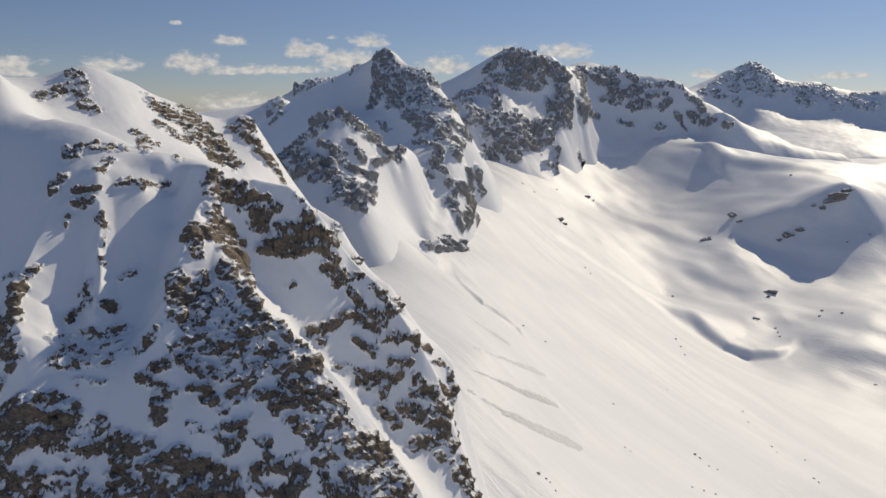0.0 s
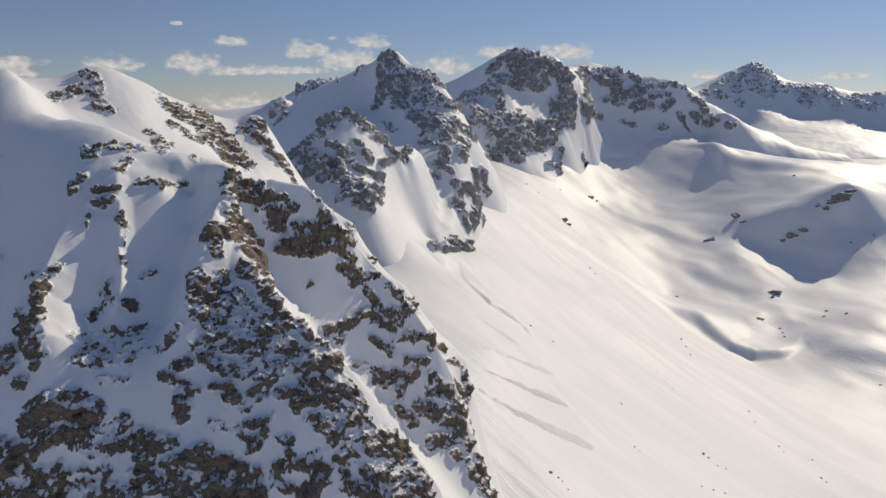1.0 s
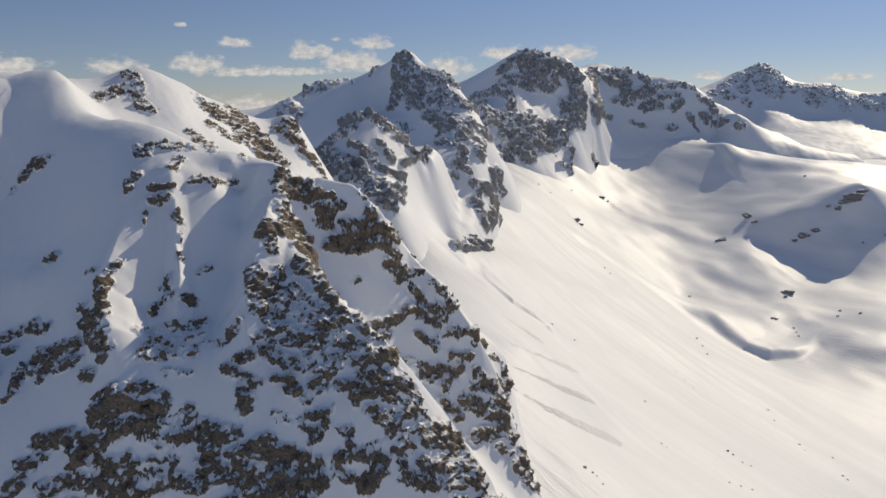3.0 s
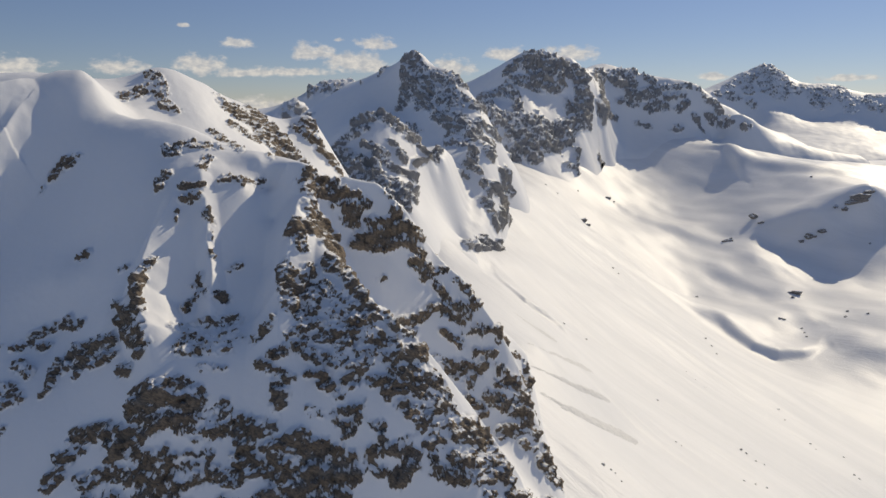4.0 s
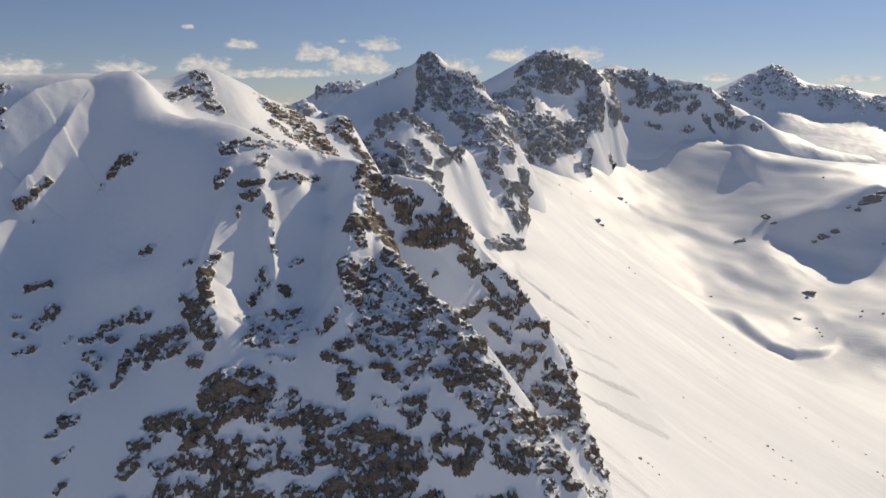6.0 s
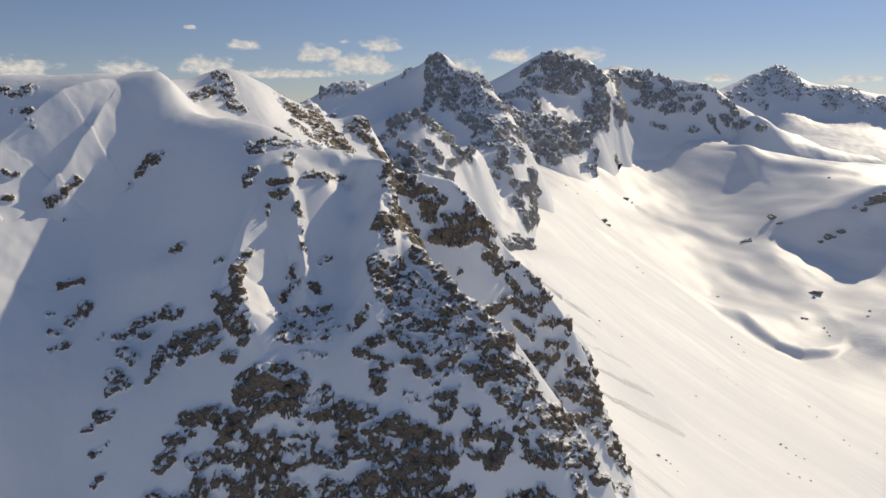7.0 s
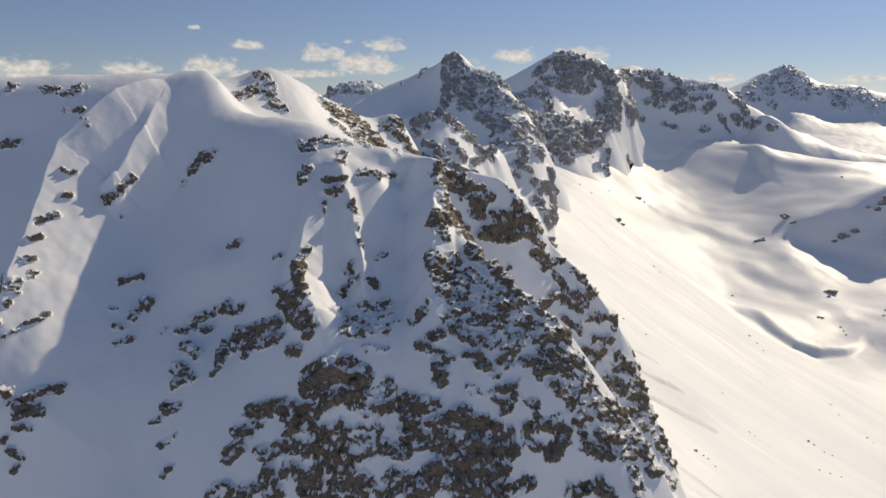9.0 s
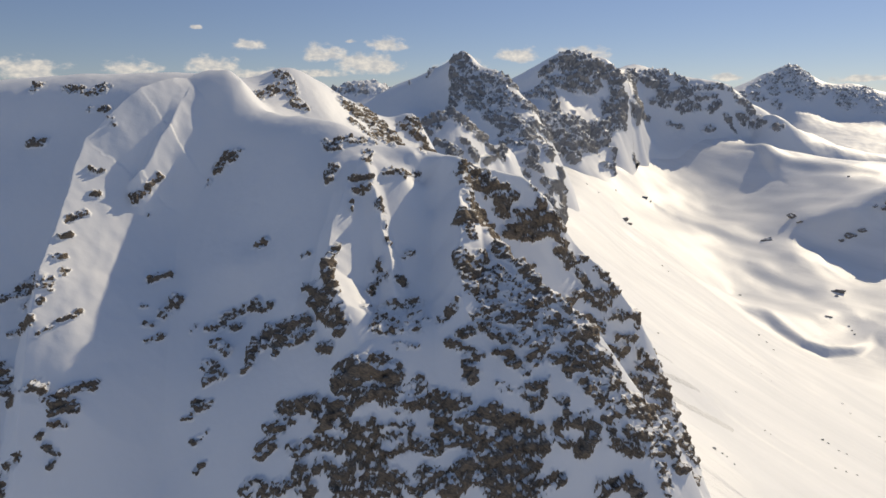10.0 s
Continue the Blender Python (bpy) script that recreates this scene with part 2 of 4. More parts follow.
def mountain(name, xs, ys, zs, bare, mat, label, snow_name, rock_name, least, most):
    """A mountain of one snow surface and the outcrops of rock that break through it, each outcrop a part."""
    rows, cols = zs.shape
    foot = tagged(new(name), label, "mountain")
    i = (np.arange(rows - 1)[:, None] * cols + np.arange(cols - 1)[None, :])
    quads = np.stack([i, i + 1, i + cols + 1, i + cols], -1).reshape(-1, 4)
    mean = 0.25 * (bare[:-1, :-1] + bare[1:, :-1] + bare[:-1, 1:] + bare[1:, 1:])
    number, sizes = pieces(mean > 0.25)
    big = sorted(range(1, len(sizes)), key=lambda k: -sizes[k])[:most]
    big = [k for k in big if sizes[k] >= least]
    number = np.where(np.isin(number, big), number, 0).ravel()
    co = np.stack([xs, ys, zs], -1).reshape(-1, 3)
    flat = bare.ravel()
    patch(snow_name, co, flat, quads[number == 0], mat, foot)
    order = np.argsort(number, kind="stable")
    starts = np.searchsorted(number[order], big)
    for k, s in zip(big, starts):
        patch(rock_name, co, flat, quads[order[s:s + sizes[k]]], mat, foot)
    return foot


def grid(x0, x1, nx, y0, y1, ny, deepen=1.0):
    xs = np.linspace(x0, x1, nx)
    ys = y0 + (y1 - y0) * np.linspace(0, 1, ny) ** deepen
    return np.meshgrid(xs, ys)


# ---- the snow basin: one sheet to the horizon ----
BASIN_LINES = [
    # foot of the ridge, where the long snow slope begins
    [(20, 250, 110), (52, 360, 124), (30, 480, 150), (0, 560, 163), (10, 640, 158), (22, 745, 155), (41, 964, 172), (120, 1300, 165), (205, 1643, 172), (268, 1680, 172), (330, 1900, 195)],
    [(84, 436, 106), (79, 668, 110), (130, 900, 112), (219, 1349, 99), (317, 1622, 107), (411, 1930, 165)],
    [(200, 300, 58), (207, 460, 54), (201, 518, 53), (222, 680, 44), (228, 1100, 70), (300, 1350, 60)],
    [(300, 480, 8), (319, 707, 3), (313, 924, 9), (386, 1238, -16), (545, 1485, 44), (600, 1750, 110)],
    # snow apron of the crag
    [(-70, 630, 178), (-46, 690, 196), (-20, 735, 177), (0, 695, 156)],
    # mound with a hollow under it
    [(394, 1020, -22), (428, 960, -38), (487, 985, -34)], [(397, 1080, -8), (453, 1110, -13), (502, 1120, -11), (530, 1080, -24)],
    # basin floor
    [(520, 350, -50), (480, 715, -45)], [(512, 1067, -27), (564, 1213, -9), (600, 1290, 5), (689, 1280, 5)],
    # knoll with a steep shaded side
    [(900, 1385, 70), (840, 1385, 98), (832, 1430, 133), (807, 1450, 156), (791, 1450, 147), (754, 1450, 124), (699, 1450, 107), (634, 1480, 85), (563, 1480, 52)],
    [(556, 1370, 30), (598, 1335, 15), (689, 1325, 12), (743, 1335, 44), (817, 1375, 85)], [(630, 1430, 40), (700, 1405, 60), (770, 1415, 88)],
    [(700, 1520, 112), (800, 1530, 145), (900, 1500, 130)],
    [(575, 1020, -15), (674, 1080, 8), (760, 1120, 0)], [(900, 500, -60), (900, 900, -50), (860, 1250, 20), (980, 1500, 90)],
    # terraces rising to the far range
    [(354, 1950, 205), (411, 1930, 165), (528, 1990, 196), (655, 2050, 228), (736, 2100, 199), (815, 2050, 179), (952, 2000, 159), (1199, 2000, 159)],
    [(671, 2020, 214), (768, 1626, 158), (1000, 1750, 165), (1300, 1900, 165)],
    [(900, 2600, 100), (1100, 2600, 90), (1400, 2600, 90)], [(970, 2400, 120), (1229, 2300, 138), (1700, 2300, 130)],
    [(1259, 3200, 110), (1397, 3300, 110), (1365, 2900, 90), (1594, 3000, 100), (1722, 2900, 100), (2300, 3000, 110)],
    [(1400, 3600, 200), (1754, 3600, 200), (2200, 3300, 200)],
    # hidden ground round about
    [(-300, 900, 120), (-300, 1500, 150), (-700, 2500, 200), (-900, 3900, 240), (600, 3900, 220), (1500, 4700, 220)],
    [(-700, 700, 60), (-900, 200, 40), (-500, -500, 20), (300, -500, -40), (1200, -300, -80), (2000, 800, -60), (2600, 1800, 60)],
    [(-250, 130, 60), (-50, 130, 70), (80, 120, 50)],
    [(-3500, 3000, 150), (-4500, 0, 100), (-3000, -3500, 50), (0, -4600, 0), (3500, -3000, 0), (4600, 500, 50), (4200, 2500, 200)],
]
basin = Relief(BASIN_LINES, 110, 1.5, 2.0)


# crests of wind-packed snow (x, y, height), reach to their left and to their right
SWELLS = [
    ([(115, 1410, 1), (200, 1177, 5), (300, 1154, 6), (370, 1105, 6), (430, 1020, 2)], 60, 34),
    ([(483, 1330, 3), (542, 1240, 7), (543, 1120, 6), (530, 1040, 2)], 70, 40),
    ([(670, 1865, 3), (797, 1690, 9), (975, 1640, 8), (1100, 1640, 2)], 90, 45),
    ([(388, 1090, 2), (396, 1040, 6), (412, 1002, 9), (436, 988, 10), (472, 991, 8), (512, 1022, 2)], 75, 18),
    ([(382, 1595, 3), (475, 1526, 7), (543, 1444, 6), (580, 1350, 2)], 80, 45),
    ([(551, 1040, 2), (560, 983, 7), (620, 943, 7), (720, 930, 3)], 60, 40),
    ([(13, 710, 0.5), (24, 648, 3.0), (37, 631, 4.5), (53, 633, 4.5), (68, 628, 3.0), (76, 606, 0.5)], 26, 5),
    ([(640, 1960, 2), (690, 1915, 12), (684, 1812, 16), (675, 1727, 3)], 60, 18),
]


def basin_height(x, y):
    z = basin(x, y)
    far = smooth(np.hypot(x, y), 150, 1200)
    # wind drifts and shallow hollows
    z = z + fbm(x * 0.75 + y * 0.35, y * 0.6 - x * 0.3, 150, 3, 5) * 12 * far
    z = z + fbm(x + 0.5 * y, y * 0.45 - x * 0.3, 60, 3, 9) * 1.1
    z = z + fbm(x, y * 1.6, 420, 4, 15) * 14 * smooth(y, 1750, 2500)
    # runnels down the long slope
    slope = smooth(x, -20, 40) * (1 - smooth(x, 250, 420)) * smooth(y, 250, 400) * (1 - smooth(y, 1300, 1700))
    z = z + fbm((0.65 * x - 0.76 * y) * 0.07, 0.76 * x + 0.65 * y, 16, 4, 33, 0.6) * 1.5 * slope
    # swells: wind-packed crests with a steeper lee
    for line, lee, other in SWELLS:
        d, side, high = along(x, y, line)
        z = z + high * (1 - smooth(d / np.where(side > 0, lee, other), 0, 1))
    return z


def build_ground():
    front = np.radians(np.arange(-37, 37.01, 0.15))
    rest = np.radians(np.arange(40, 320.1, 3.0))
    angle = np.r_[front, rest, front[0] + 2 * np.pi]
    radius = np.r_[0.0, np.geomspace(18, 180, 30), np.geomspace(182, 2400, 520), np.geomspace(2412, 4950, 70)]
    a, r = np.meshgrid(angle, radius)
    x, y = np.sin(a) * r - 30, np.cos(a) * r - 15
    z = basin_height(x, y)
    bare = np.zeros(z.shape)
    sheet("ground", x[:, ::-1], y[:, ::-1], z[:, ::-1], bare[:, ::-1], SNOW, "broad sunlit snow basin with wind drifts below the ridges", "snow field", "structure")


build_ground()

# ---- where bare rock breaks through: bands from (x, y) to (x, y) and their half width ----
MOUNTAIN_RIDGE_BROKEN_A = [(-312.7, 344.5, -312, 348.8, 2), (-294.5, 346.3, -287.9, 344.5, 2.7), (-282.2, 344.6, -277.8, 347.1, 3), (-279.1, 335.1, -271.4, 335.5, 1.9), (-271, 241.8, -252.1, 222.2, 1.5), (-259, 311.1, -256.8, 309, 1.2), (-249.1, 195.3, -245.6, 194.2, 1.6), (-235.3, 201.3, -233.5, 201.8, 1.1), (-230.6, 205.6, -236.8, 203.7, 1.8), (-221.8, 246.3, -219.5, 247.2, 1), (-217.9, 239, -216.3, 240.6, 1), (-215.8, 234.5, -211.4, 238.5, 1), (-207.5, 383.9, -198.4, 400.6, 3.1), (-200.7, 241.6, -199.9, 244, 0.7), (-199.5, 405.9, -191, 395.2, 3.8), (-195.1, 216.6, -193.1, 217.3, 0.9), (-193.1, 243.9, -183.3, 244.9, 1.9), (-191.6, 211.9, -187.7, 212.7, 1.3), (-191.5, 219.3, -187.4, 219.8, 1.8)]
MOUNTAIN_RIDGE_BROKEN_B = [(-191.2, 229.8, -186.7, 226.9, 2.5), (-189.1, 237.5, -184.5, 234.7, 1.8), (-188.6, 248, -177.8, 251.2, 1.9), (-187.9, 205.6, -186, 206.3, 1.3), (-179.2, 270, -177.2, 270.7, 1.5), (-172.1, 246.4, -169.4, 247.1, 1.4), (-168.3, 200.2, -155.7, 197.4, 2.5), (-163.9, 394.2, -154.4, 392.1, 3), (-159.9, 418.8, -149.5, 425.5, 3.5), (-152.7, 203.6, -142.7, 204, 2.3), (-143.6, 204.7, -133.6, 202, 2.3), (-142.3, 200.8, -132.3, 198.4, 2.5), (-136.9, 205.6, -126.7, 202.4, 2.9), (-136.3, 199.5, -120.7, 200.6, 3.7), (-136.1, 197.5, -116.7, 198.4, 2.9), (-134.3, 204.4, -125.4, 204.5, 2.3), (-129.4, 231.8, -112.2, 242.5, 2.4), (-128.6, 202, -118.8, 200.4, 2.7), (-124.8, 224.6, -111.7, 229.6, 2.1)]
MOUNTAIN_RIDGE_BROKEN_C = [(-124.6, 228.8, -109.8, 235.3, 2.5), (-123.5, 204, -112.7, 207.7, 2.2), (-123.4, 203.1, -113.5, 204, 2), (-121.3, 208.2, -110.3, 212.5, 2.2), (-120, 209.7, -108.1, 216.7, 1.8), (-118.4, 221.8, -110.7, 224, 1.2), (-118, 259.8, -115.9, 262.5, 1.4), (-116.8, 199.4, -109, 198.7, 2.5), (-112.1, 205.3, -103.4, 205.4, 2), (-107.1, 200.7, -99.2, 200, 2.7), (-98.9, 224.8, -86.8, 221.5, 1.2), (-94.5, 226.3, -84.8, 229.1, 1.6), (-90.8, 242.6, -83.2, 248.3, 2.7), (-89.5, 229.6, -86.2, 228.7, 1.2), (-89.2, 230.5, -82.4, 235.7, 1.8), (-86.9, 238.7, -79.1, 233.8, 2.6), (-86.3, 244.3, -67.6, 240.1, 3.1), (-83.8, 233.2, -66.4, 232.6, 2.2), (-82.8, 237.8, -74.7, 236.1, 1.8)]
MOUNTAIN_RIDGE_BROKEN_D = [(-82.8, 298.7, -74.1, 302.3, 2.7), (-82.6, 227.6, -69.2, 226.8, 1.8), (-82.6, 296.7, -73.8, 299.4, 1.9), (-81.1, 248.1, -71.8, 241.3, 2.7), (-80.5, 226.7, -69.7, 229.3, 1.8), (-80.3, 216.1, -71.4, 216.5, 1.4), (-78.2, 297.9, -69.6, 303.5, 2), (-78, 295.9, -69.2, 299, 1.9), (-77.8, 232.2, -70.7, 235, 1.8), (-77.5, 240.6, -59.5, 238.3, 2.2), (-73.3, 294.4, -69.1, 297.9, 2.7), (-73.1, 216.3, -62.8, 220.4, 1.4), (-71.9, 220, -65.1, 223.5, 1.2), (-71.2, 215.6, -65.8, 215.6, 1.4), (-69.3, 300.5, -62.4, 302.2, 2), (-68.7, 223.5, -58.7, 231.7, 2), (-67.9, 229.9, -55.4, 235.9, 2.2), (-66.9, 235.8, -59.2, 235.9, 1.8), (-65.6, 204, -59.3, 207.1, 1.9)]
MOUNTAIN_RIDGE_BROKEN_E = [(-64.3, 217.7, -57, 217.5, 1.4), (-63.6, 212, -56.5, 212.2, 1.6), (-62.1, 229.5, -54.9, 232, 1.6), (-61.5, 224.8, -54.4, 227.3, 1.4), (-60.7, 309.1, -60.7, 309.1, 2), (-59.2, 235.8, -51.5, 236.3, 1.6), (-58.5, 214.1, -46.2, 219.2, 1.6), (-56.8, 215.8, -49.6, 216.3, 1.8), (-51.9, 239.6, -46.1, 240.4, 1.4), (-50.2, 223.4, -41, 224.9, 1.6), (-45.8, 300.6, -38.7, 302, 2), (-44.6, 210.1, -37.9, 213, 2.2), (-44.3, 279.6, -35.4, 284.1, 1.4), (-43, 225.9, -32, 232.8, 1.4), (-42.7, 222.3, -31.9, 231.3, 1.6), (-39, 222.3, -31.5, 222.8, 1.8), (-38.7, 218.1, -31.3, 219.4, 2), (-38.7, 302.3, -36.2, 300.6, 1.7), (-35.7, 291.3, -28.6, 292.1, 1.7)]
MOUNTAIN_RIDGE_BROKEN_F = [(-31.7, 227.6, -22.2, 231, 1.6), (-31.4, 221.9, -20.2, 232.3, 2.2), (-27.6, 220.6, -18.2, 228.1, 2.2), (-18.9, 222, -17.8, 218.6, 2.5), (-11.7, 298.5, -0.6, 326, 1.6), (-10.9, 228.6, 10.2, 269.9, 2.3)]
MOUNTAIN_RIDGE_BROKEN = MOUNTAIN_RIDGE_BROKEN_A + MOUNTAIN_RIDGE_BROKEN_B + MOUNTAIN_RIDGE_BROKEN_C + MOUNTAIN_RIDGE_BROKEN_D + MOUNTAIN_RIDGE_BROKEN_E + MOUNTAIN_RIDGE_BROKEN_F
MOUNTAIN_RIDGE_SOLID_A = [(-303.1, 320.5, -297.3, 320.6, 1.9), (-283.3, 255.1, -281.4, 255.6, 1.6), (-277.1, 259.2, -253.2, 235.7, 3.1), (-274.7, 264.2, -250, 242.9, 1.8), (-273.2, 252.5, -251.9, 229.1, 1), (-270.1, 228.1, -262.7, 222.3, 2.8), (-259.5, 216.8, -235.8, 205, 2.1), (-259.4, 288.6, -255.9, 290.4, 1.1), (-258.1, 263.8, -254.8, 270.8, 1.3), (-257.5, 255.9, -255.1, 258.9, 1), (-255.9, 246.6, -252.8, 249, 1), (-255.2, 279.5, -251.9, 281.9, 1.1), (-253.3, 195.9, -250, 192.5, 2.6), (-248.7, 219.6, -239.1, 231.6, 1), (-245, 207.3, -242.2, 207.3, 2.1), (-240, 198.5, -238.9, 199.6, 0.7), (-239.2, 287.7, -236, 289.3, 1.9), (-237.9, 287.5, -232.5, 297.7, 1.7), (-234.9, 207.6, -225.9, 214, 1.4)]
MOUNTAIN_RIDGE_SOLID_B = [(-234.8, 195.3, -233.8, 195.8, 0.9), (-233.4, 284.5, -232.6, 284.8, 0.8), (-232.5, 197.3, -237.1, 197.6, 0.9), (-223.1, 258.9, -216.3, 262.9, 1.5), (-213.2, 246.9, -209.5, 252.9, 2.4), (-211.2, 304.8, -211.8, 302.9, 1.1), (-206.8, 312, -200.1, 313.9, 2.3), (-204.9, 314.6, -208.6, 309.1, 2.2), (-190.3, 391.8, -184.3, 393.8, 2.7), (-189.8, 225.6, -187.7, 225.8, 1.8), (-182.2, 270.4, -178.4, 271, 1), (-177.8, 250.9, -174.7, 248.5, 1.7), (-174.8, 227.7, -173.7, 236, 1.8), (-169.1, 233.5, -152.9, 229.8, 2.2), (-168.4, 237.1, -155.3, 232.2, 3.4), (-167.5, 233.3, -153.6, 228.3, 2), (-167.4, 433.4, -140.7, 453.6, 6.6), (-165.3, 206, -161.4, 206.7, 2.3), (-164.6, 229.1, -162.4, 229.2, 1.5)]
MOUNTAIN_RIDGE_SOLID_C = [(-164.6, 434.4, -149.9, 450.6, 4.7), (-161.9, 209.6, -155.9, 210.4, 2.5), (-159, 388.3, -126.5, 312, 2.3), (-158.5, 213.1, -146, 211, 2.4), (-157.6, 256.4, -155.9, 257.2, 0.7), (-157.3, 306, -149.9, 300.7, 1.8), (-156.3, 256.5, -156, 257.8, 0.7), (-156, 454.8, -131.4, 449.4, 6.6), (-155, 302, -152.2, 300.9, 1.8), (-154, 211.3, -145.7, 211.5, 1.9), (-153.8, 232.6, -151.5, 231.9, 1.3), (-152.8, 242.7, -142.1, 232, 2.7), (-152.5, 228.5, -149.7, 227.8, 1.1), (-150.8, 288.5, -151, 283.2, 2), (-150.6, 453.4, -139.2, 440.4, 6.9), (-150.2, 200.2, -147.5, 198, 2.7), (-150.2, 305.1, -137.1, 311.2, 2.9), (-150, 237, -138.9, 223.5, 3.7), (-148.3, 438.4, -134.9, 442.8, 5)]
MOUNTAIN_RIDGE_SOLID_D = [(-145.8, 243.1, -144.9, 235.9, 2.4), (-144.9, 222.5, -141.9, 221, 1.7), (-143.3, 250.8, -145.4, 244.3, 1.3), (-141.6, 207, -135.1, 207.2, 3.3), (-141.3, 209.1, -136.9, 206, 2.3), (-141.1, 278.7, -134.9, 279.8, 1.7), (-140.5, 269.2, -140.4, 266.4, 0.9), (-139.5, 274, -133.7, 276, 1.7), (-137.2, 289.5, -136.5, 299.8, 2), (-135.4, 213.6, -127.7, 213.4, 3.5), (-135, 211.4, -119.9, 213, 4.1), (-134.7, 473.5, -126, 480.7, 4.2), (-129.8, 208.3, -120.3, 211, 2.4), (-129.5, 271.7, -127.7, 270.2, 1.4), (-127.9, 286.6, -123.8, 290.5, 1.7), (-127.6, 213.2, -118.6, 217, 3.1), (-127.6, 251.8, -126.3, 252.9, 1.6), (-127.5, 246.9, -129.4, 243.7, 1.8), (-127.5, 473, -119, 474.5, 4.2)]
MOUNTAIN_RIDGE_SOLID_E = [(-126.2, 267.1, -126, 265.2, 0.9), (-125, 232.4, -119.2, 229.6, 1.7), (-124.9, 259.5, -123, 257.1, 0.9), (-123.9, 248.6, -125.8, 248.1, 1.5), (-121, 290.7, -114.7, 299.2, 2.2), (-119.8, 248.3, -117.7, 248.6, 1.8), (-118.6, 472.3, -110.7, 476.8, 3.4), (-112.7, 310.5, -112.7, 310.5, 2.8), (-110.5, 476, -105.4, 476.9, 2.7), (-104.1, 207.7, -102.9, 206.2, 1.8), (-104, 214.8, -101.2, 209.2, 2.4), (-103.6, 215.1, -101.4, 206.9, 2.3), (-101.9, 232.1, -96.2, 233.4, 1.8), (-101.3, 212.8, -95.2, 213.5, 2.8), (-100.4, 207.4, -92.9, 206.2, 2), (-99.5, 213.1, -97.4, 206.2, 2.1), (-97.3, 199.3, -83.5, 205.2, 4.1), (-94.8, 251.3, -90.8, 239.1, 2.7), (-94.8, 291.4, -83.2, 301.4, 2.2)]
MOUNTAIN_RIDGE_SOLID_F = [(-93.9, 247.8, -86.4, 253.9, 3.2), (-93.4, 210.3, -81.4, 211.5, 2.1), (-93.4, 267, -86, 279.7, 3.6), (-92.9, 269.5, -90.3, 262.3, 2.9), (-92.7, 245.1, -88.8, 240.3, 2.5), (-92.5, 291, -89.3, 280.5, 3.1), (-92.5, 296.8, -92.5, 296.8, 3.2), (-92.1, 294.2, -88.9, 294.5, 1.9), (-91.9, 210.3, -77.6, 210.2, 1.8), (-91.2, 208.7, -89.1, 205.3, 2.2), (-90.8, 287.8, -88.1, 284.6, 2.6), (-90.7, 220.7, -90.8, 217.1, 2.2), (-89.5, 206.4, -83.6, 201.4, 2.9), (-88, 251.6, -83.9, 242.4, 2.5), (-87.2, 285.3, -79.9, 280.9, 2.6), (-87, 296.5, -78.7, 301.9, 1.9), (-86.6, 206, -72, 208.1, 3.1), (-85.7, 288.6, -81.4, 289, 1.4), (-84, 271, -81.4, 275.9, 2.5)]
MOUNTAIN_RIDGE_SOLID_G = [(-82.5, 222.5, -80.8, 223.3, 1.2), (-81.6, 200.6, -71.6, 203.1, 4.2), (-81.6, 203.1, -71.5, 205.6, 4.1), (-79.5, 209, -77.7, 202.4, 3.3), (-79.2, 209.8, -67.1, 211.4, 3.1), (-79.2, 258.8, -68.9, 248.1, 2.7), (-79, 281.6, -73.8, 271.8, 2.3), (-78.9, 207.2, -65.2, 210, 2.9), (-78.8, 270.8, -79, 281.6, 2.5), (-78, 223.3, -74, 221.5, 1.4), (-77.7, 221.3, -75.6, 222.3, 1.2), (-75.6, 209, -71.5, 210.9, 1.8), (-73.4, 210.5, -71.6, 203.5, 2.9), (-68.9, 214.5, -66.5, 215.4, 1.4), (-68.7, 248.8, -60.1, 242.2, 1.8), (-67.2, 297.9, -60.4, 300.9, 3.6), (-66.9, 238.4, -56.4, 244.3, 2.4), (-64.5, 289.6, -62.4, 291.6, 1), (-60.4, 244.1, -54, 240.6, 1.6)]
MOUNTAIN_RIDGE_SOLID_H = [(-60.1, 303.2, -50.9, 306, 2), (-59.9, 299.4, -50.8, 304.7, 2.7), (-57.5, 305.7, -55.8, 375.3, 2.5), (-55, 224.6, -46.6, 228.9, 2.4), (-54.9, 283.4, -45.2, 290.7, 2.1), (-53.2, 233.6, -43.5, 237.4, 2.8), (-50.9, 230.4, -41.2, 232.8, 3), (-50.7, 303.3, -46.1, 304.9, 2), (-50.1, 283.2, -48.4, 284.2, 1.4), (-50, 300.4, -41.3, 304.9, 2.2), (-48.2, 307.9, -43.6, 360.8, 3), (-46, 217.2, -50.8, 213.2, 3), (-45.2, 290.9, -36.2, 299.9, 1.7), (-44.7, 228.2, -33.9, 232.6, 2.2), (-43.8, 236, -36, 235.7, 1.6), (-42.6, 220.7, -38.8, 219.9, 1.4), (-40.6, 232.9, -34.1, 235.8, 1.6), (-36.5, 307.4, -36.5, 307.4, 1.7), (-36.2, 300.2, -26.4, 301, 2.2)]
